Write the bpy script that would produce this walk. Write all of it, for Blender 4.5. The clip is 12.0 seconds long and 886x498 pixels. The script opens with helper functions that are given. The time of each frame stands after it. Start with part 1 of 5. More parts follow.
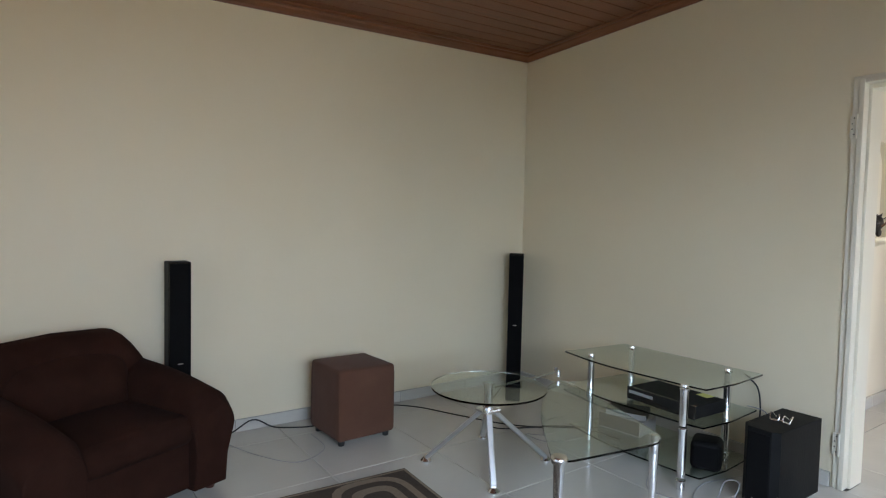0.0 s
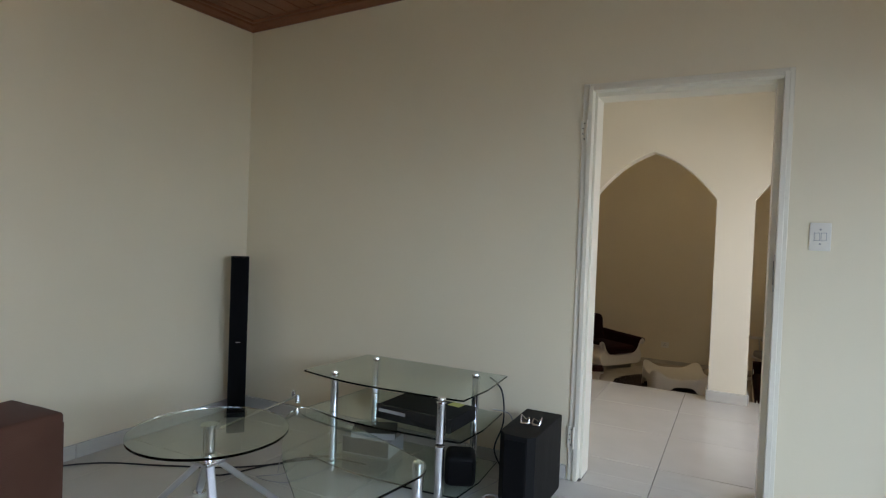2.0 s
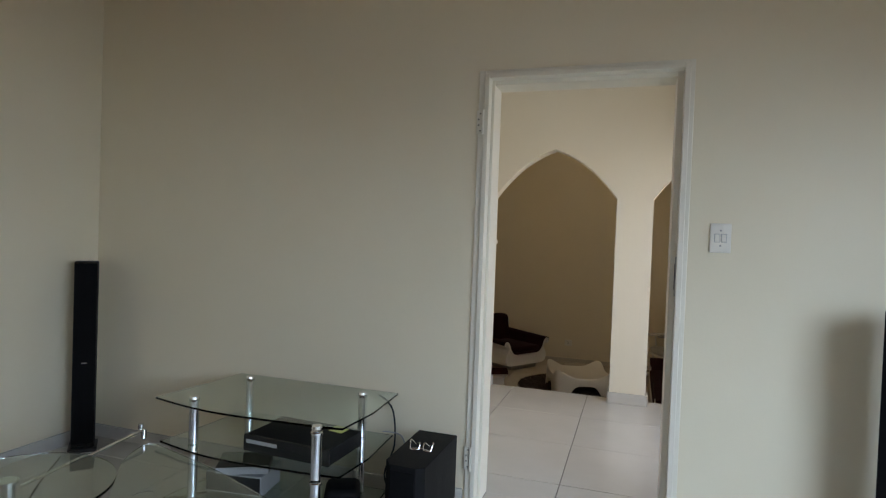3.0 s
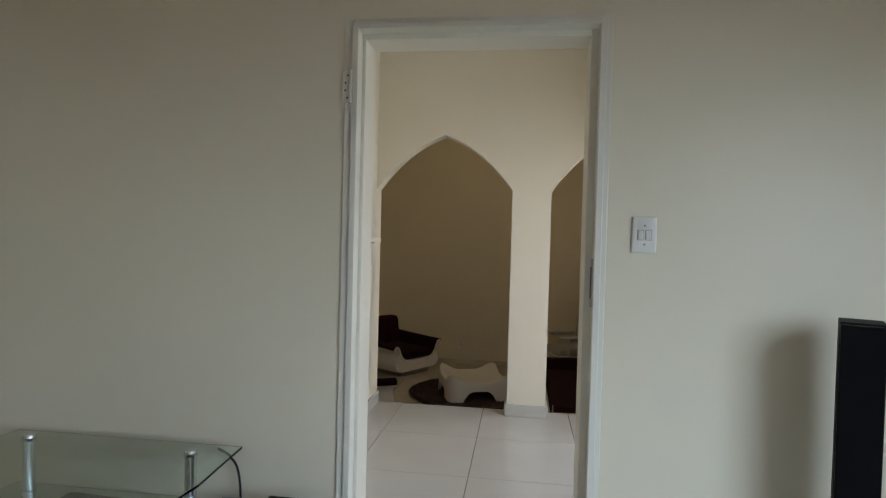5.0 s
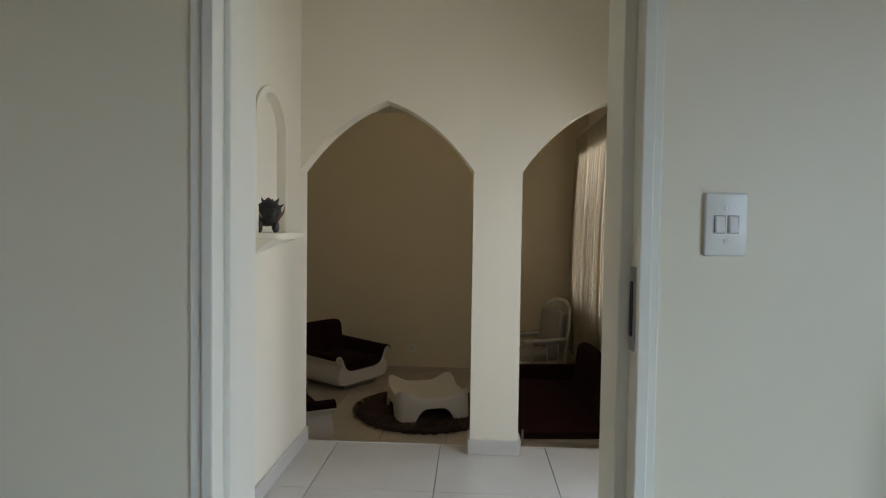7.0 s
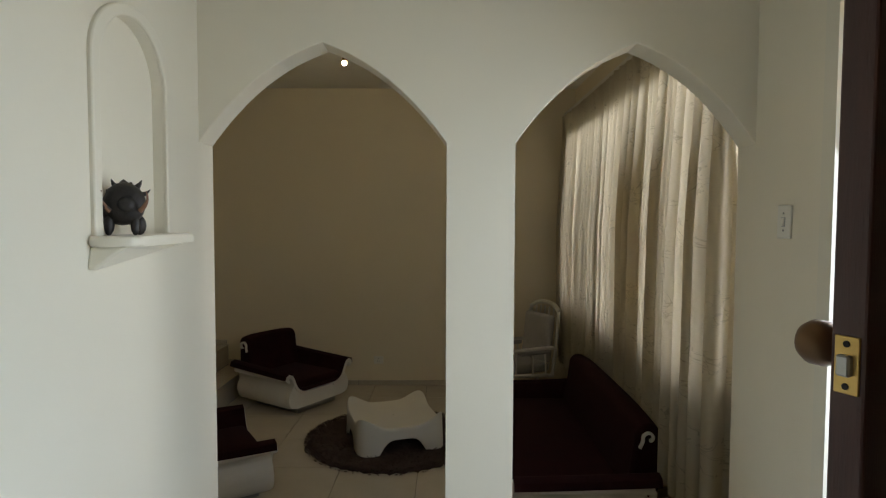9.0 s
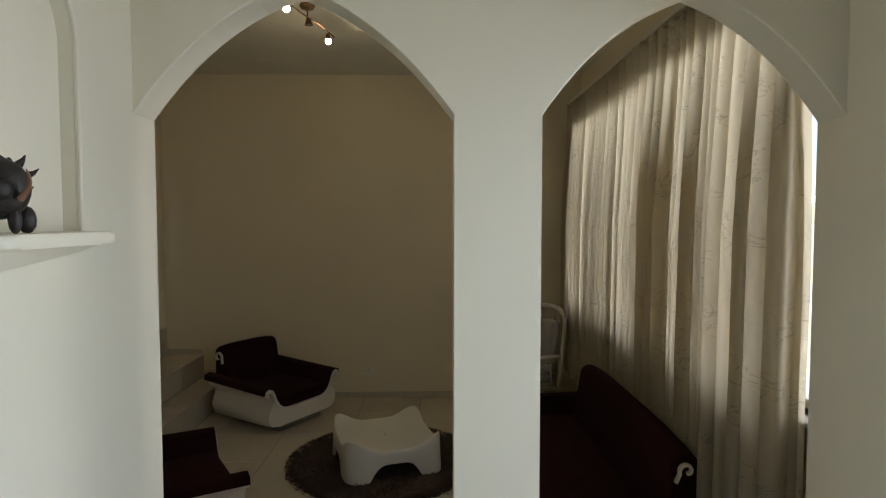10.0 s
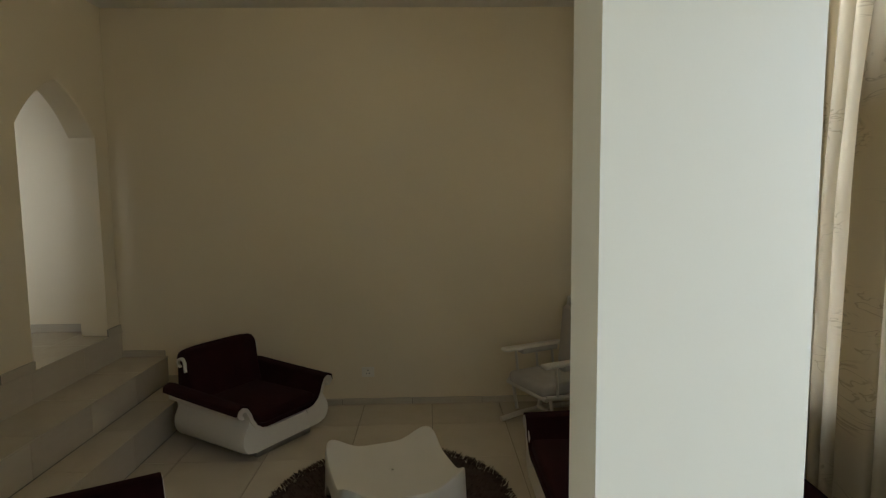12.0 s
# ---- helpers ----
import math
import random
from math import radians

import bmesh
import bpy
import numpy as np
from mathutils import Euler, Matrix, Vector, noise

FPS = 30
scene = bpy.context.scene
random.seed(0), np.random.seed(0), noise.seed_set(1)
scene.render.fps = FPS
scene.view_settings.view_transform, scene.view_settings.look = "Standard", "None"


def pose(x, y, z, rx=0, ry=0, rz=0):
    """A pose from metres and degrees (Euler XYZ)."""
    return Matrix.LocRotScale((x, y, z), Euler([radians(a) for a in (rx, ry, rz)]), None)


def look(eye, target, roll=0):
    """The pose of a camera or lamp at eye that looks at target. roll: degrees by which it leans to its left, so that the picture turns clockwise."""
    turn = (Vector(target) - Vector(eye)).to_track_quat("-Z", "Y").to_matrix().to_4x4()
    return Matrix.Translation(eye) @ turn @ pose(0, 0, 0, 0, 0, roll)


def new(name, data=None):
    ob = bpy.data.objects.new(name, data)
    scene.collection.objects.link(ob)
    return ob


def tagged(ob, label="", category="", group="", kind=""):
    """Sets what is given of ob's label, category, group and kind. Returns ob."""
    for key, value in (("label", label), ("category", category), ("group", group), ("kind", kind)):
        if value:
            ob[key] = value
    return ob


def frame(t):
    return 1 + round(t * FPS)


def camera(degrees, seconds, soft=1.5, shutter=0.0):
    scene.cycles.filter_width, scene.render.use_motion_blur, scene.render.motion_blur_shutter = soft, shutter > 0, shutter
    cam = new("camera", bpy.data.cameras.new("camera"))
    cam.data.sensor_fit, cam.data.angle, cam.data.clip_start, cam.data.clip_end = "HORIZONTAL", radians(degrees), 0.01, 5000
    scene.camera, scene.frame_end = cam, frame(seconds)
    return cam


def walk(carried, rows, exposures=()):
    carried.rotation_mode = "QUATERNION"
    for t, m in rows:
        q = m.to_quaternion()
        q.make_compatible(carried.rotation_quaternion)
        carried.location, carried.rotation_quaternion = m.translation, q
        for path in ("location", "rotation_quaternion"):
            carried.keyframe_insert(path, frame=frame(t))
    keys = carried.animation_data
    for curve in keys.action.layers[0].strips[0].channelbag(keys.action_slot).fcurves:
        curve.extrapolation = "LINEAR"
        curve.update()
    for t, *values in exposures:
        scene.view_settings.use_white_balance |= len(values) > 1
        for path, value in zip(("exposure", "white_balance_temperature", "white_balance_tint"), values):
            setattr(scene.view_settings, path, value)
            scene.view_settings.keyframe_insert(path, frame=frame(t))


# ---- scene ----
cam = camera(75.0, 12.0, 1.2)
PATH = [
    (0, (1.188, -3.347, 1.322), (-0.443, -2.194, 1.226), 1.3),
    (0.5, (1.075, -3.244, 1.316), (-0.449, -1.952, 1.228), 1.6),
    (1, (0.936, -3.172, 1.29), (-0.425, -1.708, 1.217), 1.9),
    (1.5, (0.807, -3.11, 1.279), (-0.324, -1.462, 1.22), 2.2),
    (2, (0.733, -3.032, 1.271), (-0.177, -1.251, 1.223), 2.2),
    (2.5, (0.704, -2.872, 1.272), (-0.049, -1.019, 1.23), 2.2),
    (3, (0.711, -2.678, 1.29), (0.082, -0.78, 1.248), 2.1),
    (3.2, (0.707, -2.633, 1.302), (0.129, -0.719, 1.254), 2.1),
    (5, (0.635, -2.061, 1.307), (0.367, -0.079, 1.261), 1.5),
    (5.5, (0.633, -1.851, 1.304), (0.427, 0.138, 1.255), 1.5),
    (6, (0.626, -1.652, 1.319), (0.473, 0.342, 1.265), 0.9),
    (6.5, (0.591, -1.43, 1.308), (0.463, 0.565, 1.25), 1.0),
    (7, (0.556, -1.164, 1.31), (0.457, 0.832, 1.242), 0.8),
    (9, (0.554, -0.192, 1.328), (0.549, 1.805, 1.232), 0.2),
    (9.5, (0.53, 0.043, 1.313), (0.539, 2.041, 1.215), 0.2),
    (10, (0.497, 0.33, 1.31), (0.528, 2.327, 1.212), -0.0),
    (10.5, (0.481, 0.604, 1.319), (0.516, 2.601, 1.218), -0.0),
    (11, (0.426, 0.876, 1.277), (0.467, 2.873, 1.186), -0.3),
    (11.5, (0.372, 1.18, 1.272), (0.415, 3.176, 1.157), -0.4),
    (12, (0.347, 1.457, 1.283), (0.395, 3.447, 1.091), -0.6),
]
EXPOSURES = [(0, 1.58, 7700, 23), (1, 1.5, 7700, 23), (2, 1.38, 7600, 23), (5, 1.12, 7500, 21), (7, 0.98, 7200, 19), (9, 1.17, 6900, 14), (10, 1.18, 6850, 14), (11.5, 1.47, 6700, 12), (12, 1.47, 6650, 12)]
walk(cam, [(t, look(eye, target, roll)) for t, eye, target, roll in PATH], EXPOSURES)

# ---- light ----
world = bpy.data.worlds.new("daylight")
scene.world = world
world.use_nodes = True
sky = world.node_tree.nodes.new("ShaderNodeTexSky")
sky.sky_type = "NISHITA"
sky.sun_disc = False
sky.sun_elevation, sky.sun_rotation = radians(73), radians(301)
background = world.node_tree.nodes["Background"]
background.inputs["Strength"].default_value = 0.15
world.node_tree.links.new(sky.outputs["Color"], background.inputs["Color"])


def lamp(name, kind, energy, color, m, size=0.0, size_y=0.0, spread=180):
    data = bpy.data.lights.new(name, kind)
    data.energy, data.color = energy, color
    if kind == "AREA":
        data.shape, data.size, data.size_y, data.spread = "RECTANGLE", size, size_y, radians(spread)
    ob = new(name, data)
    ob.matrix_world = m
    return ob


sun = lamp("sun", "SUN", 4.0, (1.0, 0.95, 0.86), look((0, 0, 20), (5.0, -3.0, 0)))
sun.data.angle = radians(0.5)
SKY = (0.46, 0.715, 1.0)
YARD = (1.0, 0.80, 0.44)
lamp("window_daylight_living", "AREA", 21, SKY, look((2.66, -3.2, 1.5), (1.66, -3.0, 0.5)), 1.3, 1.25, 116)
lamp("window_daylight_north", "AREA", 9, SKY, look((2.66, -1.8, 1.5), (1.95, -1.1, 0.6)), 1.1, 1.25, 116)
# added warm lamp aimed upward, imitating light thrown back by the yard
lamp("yard_bounce_fill", "AREA", 2.1, YARD, look((2.67, -2.6, 1.5), (1.67, -3.2, 1.95)), 2.6, 1.25, 105)
# added fill from behind the camera, through an assumed, unseen window
lamp("added_back_fill", "AREA", 2, SKY, look((0.2, -5.36, 1.5), (0.2, -4.36, 0.7)), 1.8, 1.2, 110)
lamp("doorway_daylight", "AREA", 9.0, (0.65, 0.82, 1.0), look((2.02, 1.22, 1.1), (0.0, 1.25, 0.2)), 0.9, 1.9, 150)
lamp("window_daylight_lounge", "AREA", 15, (0.92, 0.96, 1.0), look((2.11, 4.23, 1.40), (0.0, 4.2, 1.1)), 3.6, 1.7, 76)
# added fill lamp inside the closed passage, no window there
lamp("passage_fill", "AREA", 2.8, (0.84, 0.92, 1.0), look((-3.85, 2.6, 1.8), (-4.05, 7.0, 1.2)), 0.8, 1.2, 50)

# ---- materials ----


def material(name, base, rough=0.6, metal=0.0, second=None, scale=6.0, amount=0.5, bump=0.0, bump_scale=120.0, coat=0.0, stretch=(1, 1, 1), detail=4.0, vary=0.0, sheen=0.0, rough_vary=0.06, coords="Object", spec=0.5):
    """A surface whose colour wanders between two tones, with fine relief and an uneven gloss."""
    mat = bpy.data.materials.new(name)
    mat.use_nodes = True
    nodes, links = mat.node_tree.nodes, mat.node_tree.links
    bsdf = nodes["Principled BSDF"]
    bsdf.inputs["Metallic"].default_value = metal
    bsdf.inputs["Coat Weight"].default_value = coat
    bsdf.inputs["Coat Roughness"].default_value = 0.12
    bsdf.inputs["Specular IOR Level"].default_value = spec
    bsdf.inputs["Sheen Weight"].default_value = sheen
    bsdf.inputs["Sheen Roughness"].default_value = 0.45
    where = nodes.new("ShaderNodeTexCoord")
    mapping = nodes.new("ShaderNodeMapping")
    mapping.inputs["Scale"].default_value = stretch
    links.new(where.outputs[coords], mapping.inputs["Vector"])
    tone = nodes.new("ShaderNodeTexNoise")
    tone.inputs["Scale"].default_value = scale
    tone.inputs["Detail"].default_value = detail
    links.new(mapping.outputs["Vector"], tone.inputs["Vector"])
    ramp = nodes.new("ShaderNodeValToRGB")
    ramp.color_ramp.elements[0].position, ramp.color_ramp.elements[1].position = 0.5 - amount / 2, 0.5 + amount / 2
    ramp.color_ramp.elements[0].color = (*base, 1)
    ramp.color_ramp.elements[1].color = (*(second or [min(1, c * 1.12) for c in base]), 1)
    links.new(tone.outputs["Fac"], ramp.inputs["Fac"])
    out = ramp.outputs["Color"]
    if vary:
        info = nodes.new("ShaderNodeObjectInfo")
        span = nodes.new("ShaderNodeMapRange")
        span.inputs["To Min"].default_value, span.inputs["To Max"].default_value = 1 - vary, 1 + vary
        links.new(info.outputs["Random"], span.inputs["Value"])
        hsv = nodes.new("ShaderNodeHueSaturation")
        links.new(out, hsv.inputs["Color"])
        links.new(span.outputs["Result"], hsv.inputs["Value"])
        out = hsv.outputs["Color"]
    links.new(out, bsdf.inputs["Base Color"])
    gloss = nodes.new("ShaderNodeMapRange")
    gloss.inputs["To Min"].default_value, gloss.inputs["To Max"].default_value = max(0.02, rough - rough_vary), min(1, rough + rough_vary)
    links.new(tone.outputs["Fac"], gloss.inputs["Value"])
    links.new(gloss.outputs["Result"], bsdf.inputs["Roughness"])
    if bump:
        fine = nodes.new("ShaderNodeTexNoise")
        fine.inputs["Scale"].default_value, fine.inputs["Detail"].default_value = bump_scale, 3
        links.new(mapping.outputs["Vector"], fine.inputs["Vector"])
        relief = nodes.new("ShaderNodeBump")
        relief.inputs["Strength"].default_value, relief.inputs["Distance"].default_value = bump, 0.004
        links.new(fine.outputs["Fac"], relief.inputs["Height"])
        links.new(relief.outputs["Normal"], bsdf.inputs["Normal"])
    return mat


WALL = material("cream_wall_paint", (0.775, 0.685, 0.505), 0.5, second=(0.815, 0.725, 0.545), scale=1.3, amount=0.6, bump=0.10, bump_scale=55, rough_vary=0.08)
PLASTER = material("white_gloss_wall_paint", (0.79, 0.725, 0.585), 0.38, second=(0.83, 0.765, 0.625), scale=1.6, amount=0.6, bump=0.12, bump_scale=28, rough_vary=0.08)
CEIL = material("white_ceiling_paint", (0.74, 0.71, 0.63), 0.8, scale=2.0, bump=0.05, bump_scale=60)
TILE = material("glazed_white_tile", (0.55, 0.53, 0.48), 0.13, second=(0.60, 0.58, 0.53), scale=3.0, amount=0.7, bump=0.02, bump_scale=30, vary=0.025, coords="Generated")
TILE_SAND = material("glazed_sand_tile", (0.53, 0.47, 0.37), 0.2, second=(0.59, 0.53, 0.43), scale=3.0, amount=0.7, bump=0.02, bump_scale=30, vary=0.03, coords="Generated")
GROUT = material("grey_grout", (0.20, 0.19, 0.17), 0.85, scale=40, bump=0.2)
FRAME = material("cream_enamel_paint", (0.76, 0.71, 0.59), 0.36, second=(0.79, 0.74, 0.62), scale=3, amount=0.9, rough_vary=0.03)
WOOD = material("varnished_ceiling_boards", (0.155, 0.045, 0.018), 0.34, second=(0.26, 0.085, 0.034), scale=7, amount=0.6, bump=0.12, bump_scale=60, stretch=(6, 0.5, 6), detail=7, coat=0.15)
WOOD_TRIM = material("varnished_cornice_wood", (0.17, 0.055, 0.022), 0.32, second=(0.24, 0.085, 0.035), scale=5, amount=0.6, bump=0.08, bump_scale=50, stretch=(1, 1, 3), coat=0.15)
MAHOGANY = material("dark_red_door_wood", (0.042, 0.012, 0.009), 0.42, second=(0.075, 0.02, 0.014), scale=8, amount=0.6, bump=0.15, bump_scale=70, stretch=(8, 8, 0.6), detail=7)
BRASS = material("worn_brass", (0.62, 0.42, 0.15), 0.3, 1.0, second=(0.45, 0.29, 0.10), scale=14, amount=0.7, bump=0.05)
BRONZE = material("brown_bronze_knob", (0.19, 0.105, 0.05), 0.35, 0.8, second=(0.13, 0.07, 0.035), scale=18)
CHROME = material("polished_chrome", (0.78, 0.79, 0.80), 0.17, 1.0, second=(0.80, 0.80, 0.80), scale=9, bump=0.01)
SATIN = material("satin_aluminium", (0.74, 0.75, 0.76), 0.42, 1.0, second=(0.68, 0.69, 0.70), scale=30, amount=0.6)
STEEL = material("dull_steel", (0.42, 0.41, 0.39), 0.38, 1.0, second=(0.33, 0.32, 0.30), scale=20, amount=0.7)
BROWN = material("dark_brown_plush", (0.027, 0.0105, 0.0075), 0.97, second=(0.044, 0.018, 0.013), scale=7, amount=0.7, bump=0.5, bump_scale=260, sheen=0.01, spec=0.04)
SUEDE = material("cocoa_suede", (0.105, 0.047, 0.031), 0.95, second=(0.14, 0.065, 0.044), scale=7, amount=0.7, bump=0.45, bump_scale=240, sheen=0.08, spec=0.12)
BLACK_GLOSS = material("black_piano_lacquer", (0.006, 0.006, 0.006), 0.22, second=(0.010, 0.010, 0.010), scale=5, coat=0.2)
BLACK_MATT = material("black_ash_vinyl", (0.005, 0.005, 0.0055), 0.6, second=(0.009, 0.009, 0.0095), scale=14, amount=0.7, bump=0.2, bump_scale=120, stretch=(1, 1, 0.25), spec=0.15)
BLACK_CLOTH = material("black_grille_cloth", (0.006, 0.006, 0.0065), 0.95, scale=40, bump=0.4, bump_scale=600, spec=0.1)
BLACK_PLASTIC = material("black_plastic", (0.014, 0.014, 0.014), 0.42, scale=10)
RUBBER = material("black_cable_rubber", (0.012, 0.012, 0.012), 0.55, scale=20)
GREY_CABLE = material("grey_cable_sheath", (0.30, 0.30, 0.30), 0.5, scale=20)
WHITE_SHELL = material("white_fibreglass_shell", (0.72, 0.69, 0.62), 0.32, second=(0.76, 0.73, 0.66), scale=3, amount=0.6, bump=0.06, bump_scale=14, coat=0.12)
AUBERGINE = material("dark_aubergine_velvet", (0.021, 0.005, 0.006), 0.95, second=(0.034, 0.009, 0.0105), scale=8, amount=0.7, bump=0.5, bump_scale=220, sheen=0.02, spec=0.1)
SHAG = material("dark_brown_shag", (0.035, 0.02, 0.015), 1.0, second=(0.075, 0.046, 0.036), scale=26, amount=0.6, bump=0.8, bump_scale=160)
RUG_DARK = material("dark_brown_rug_pile", (0.055, 0.037, 0.026), 1.0, second=(0.075, 0.05, 0.036), scale=60, bump=0.7, bump_scale=320)
RUG_TAN = material("tan_rug_pile", (0.22, 0.165, 0.115), 1.0, second=(0.27, 0.205, 0.145), scale=60, bump=0.7, bump_scale=320)
RUG_CREAM = material("cream_rug_pile", (0.42, 0.36, 0.28), 1.0, second=(0.48, 0.42, 0.33), scale=60, bump=0.7, bump_scale=320)
WHITE_PLASTIC = material("white_plastic", (0.74, 0.705, 0.62), 0.3, scale=9)
GREY_PLASTIC = material("grey_plastic", (0.34, 0.34, 0.33), 0.4, scale=9)
SLOT = material("dark_recess", (0.02, 0.02, 0.02), 0.8, scale=9)
CARVED = material("black_carved_wood", (0.014, 0.0115, 0.010), 0.5, second=(0.028, 0.021, 0.017), scale=24, amount=0.6, bump=0.5, bump_scale=90)
HORN = material("brown_horn", (0.18, 0.085, 0.045), 0.4, second=(0.26, 0.13, 0.07), scale=20)
WHITE_CANE = material("white_painted_cane", (0.66, 0.63, 0.57), 0.5, second=(0.72, 0.69, 0.62), scale=12, bump=0.2, bump_scale=90)
CUSHION = material("pale_grey_cushion", (0.40, 0.38, 0.36), 0.9, second=(0.47, 0.45, 0.42), scale=10, bump=0.4, bump_scale=200)
NOTE = material("yellow_paper", (0.66, 0.62, 0.20), 0.8, scale=12)
SILL = material("pale_stone_sill", (0.62, 0.61, 0.58), 0.4, second=(0.68, 0.67, 0.64), scale=9, amount=0.6)
LAWN = material("pale_sunlit_yard", (0.46, 0.43, 0.36), 0.95, second=(0.36, 0.37, 0.24), scale=0.9, amount=0.7, bump=0.6, bump_scale=90)
LEAF = material("shrub_leaf", (0.05, 0.10, 0.03), 0.7, second=(0.08, 0.14, 0.045), scale=12, amount=0.6)
BARK = material("shrub_stem", (0.12, 0.09, 0.06), 0.9, scale=12, bump=0.5)
PAVING = material("pale_paving", (0.42, 0.40, 0.36), 0.8, second=(0.48, 0.46, 0.42), scale=5, bump=0.3, bump_scale=70)


def glass(name, tint, rough=0.0):
    mat = bpy.data.materials.new(name)
    mat.use_nodes = True
    bsdf = mat.node_tree.nodes["Principled BSDF"]
    bsdf.inputs["Base Color"].default_value = (*tint, 1)
    bsdf.inputs["Roughness"].default_value = rough
    bsdf.inputs["Transmission Weight"].default_value = 1.0
    bsdf.inputs["IOR"].default_value = 1.5
    return mat


GLASS = glass("clear_green_glass", (0.82, 0.94, 0.895))
PANE = glass("window_glass", (0.98, 0.99, 0.99))


def glow(name, color, strength):
    mat = bpy.data.materials.new(name)
    mat.use_nodes = True
    bsdf = mat.node_tree.nodes["Principled BSDF"]
    bsdf.inputs["Base Color"].default_value = (0.9, 0.85, 0.75, 1)
    bsdf.inputs["Emission Color"].default_value = (*color, 1)
    bsdf.inputs["Emission Strength"].default_value = strength
    return mat


BULB = glow("warm_bulb_glass", (1.0, 0.86, 0.56), 75.0)


def curtain_cloth():
    """Cream cloth that lets light through, with a sparse printed grass motif."""
    mat = bpy.data.materials.new("cream_printed_curtain_cloth")
    mat.use_nodes = True
    nodes, links = mat.node_tree.nodes, mat.node_tree.links
    bsdf = nodes["Principled BSDF"]
    where = nodes.new("ShaderNodeTexCoord")
    mapping = nodes.new("ShaderNodeMapping")
    links.new(where.outputs["UV"], mapping.inputs["Vector"])
    wave = nodes.new("ShaderNodeTexNoise")
    wave.inputs["Scale"].default_value, wave.inputs["Detail"].default_value, wave.inputs["Distortion"].default_value = 12, 2, 1.8
    links.new(mapping.outputs["Vector"], wave.inputs["Vector"])
    strokes = nodes.new("ShaderNodeValToRGB")
    for element, place, value in zip(strokes.color_ramp.elements, (0.0, 1.0), (0, 0)):
        element.position, element.color = place, (value, value, value, 1)
    for place, value in ((0.47, 0), (0.5, 1), (0.53, 0)):
        strokes.color_ramp.elements.new(place).color = (value, value, value, 1)
    links.new(wave.outputs["Fac"], strokes.inputs["Fac"])
    patch = nodes.new("ShaderNodeTexNoise")
    patch.inputs["Scale"].default_value, patch.inputs["Detail"].default_value = 4.5, 1
    links.new(mapping.outputs["Vector"], patch.inputs["Vector"])
    where_printed = nodes.new("ShaderNodeMapRange")
    where_printed.inputs["From Min"].default_value, where_printed.inputs["From Max"].default_value = 0.55, 0.60
    links.new(patch.outputs["Fac"], where_printed.inputs["Value"])
    both = nodes.new("ShaderNodeMath")
    both.operation = "MULTIPLY"
    links.new(strokes.outputs["Color"], both.inputs[0])
    links.new(where_printed.outputs["Result"], both.inputs[1])
    mix = nodes.new("ShaderNodeMix")
    mix.data_type = "RGBA"
    mix.inputs["A"].default_value = (0.47, 0.415, 0.31, 1)
    mix.inputs["B"].default_value = (0.34, 0.30, 0.22, 1)
    links.new(both.outputs["Value"], mix.inputs["Factor"])
    links.new(mix.outputs["Result"], bsdf.inputs["Base Color"])
    bsdf.inputs["Roughness"].default_value = 0.7
    bsdf.inputs["Sheen Weight"].default_value = 0.2
    thin = nodes.new("ShaderNodeBsdfTranslucent")
    through_cloth = nodes.new("ShaderNodeMix")
    through_cloth.data_type = "RGBA"
    through_cloth.inputs["A"].default_value = (0.80, 0.725, 0.56, 1)
    through_cloth.inputs["B"].default_value = (0.52, 0.46, 0.33, 1)
    links.new(both.outputs["Value"], through_cloth.inputs["Factor"])
    links.new(through_cloth.outputs["Result"], thin.inputs["Color"])
    weave = nodes.new("ShaderNodeTexNoise")
    weave.inputs["Scale"].default_value = 420
    links.new(mapping.outputs["Vector"], weave.inputs["Vector"])
    relief = nodes.new("ShaderNodeBump")
    relief.inputs["Strength"].default_value, relief.inputs["Distance"].default_value = 0.25, 0.002
    links.new(weave.outputs["Fac"], relief.inputs["Height"])
    links.new(relief.outputs["Normal"], bsdf.inputs["Normal"])
    blend = nodes.new("ShaderNodeMixShader")
    blend.inputs["Fac"].default_value = 0.4
    links.new(bsdf.outputs["BSDF"], blend.inputs[1])
    links.new(thin.outputs["BSDF"], blend.inputs[2])
    links.new(blend.outputs["Shader"], nodes["Material Output"].inputs["Surface"])
    return mat


CLOTH = curtain_cloth()

# ---- shapes ----


def part(name, bm, mat, parent=None, label="", smooth=False):
    """Links a bmesh as one mesh object, under a thing or a part."""
    mesh = bpy.data.meshes.new(name)
    bmesh.ops.recalc_face_normals(bm, faces=bm.faces)
    bm.to_mesh(mesh)
    bm.free()
    if smooth:
        for poly in mesh.polygons:
            poly.use_smooth = True
        mesh.set_sharp_from_angle(angle=radians(42))
    mesh.materials.append(mat)
    ob = new(name, mesh)
    if parent:
        ob.parent = parent
    if label:
        ob["label"] = label
    return ob


def thing(name, m, label, category, group=""):
    ob = new(name)
    ob.matrix_world = m
    ob.empty_display_size = 0.1
    return tagged(ob, label, category, group)


def box(x0, y0, z0, x1, y1, z1, bevel=0.0, segments=2, bm=None):
    bm = bm or bmesh.new()
    made = bmesh.ops.create_cube(bm, size=1)["verts"]
    for v in made:
        v.co = Vector(((x0 + x1) / 2 + v.co.x * (x1 - x0), (y0 + y1) / 2 + v.co.y * (y1 - y0), (z0 + z1) / 2 + v.co.z * (z1 - z0)))
    if bevel:
        edges = list({e for v in made for e in v.link_edges})
        bmesh.ops.bevel(bm, geom=edges, offset=bevel, segments=segments, affect="EDGES", profile=0.5)
    return bm


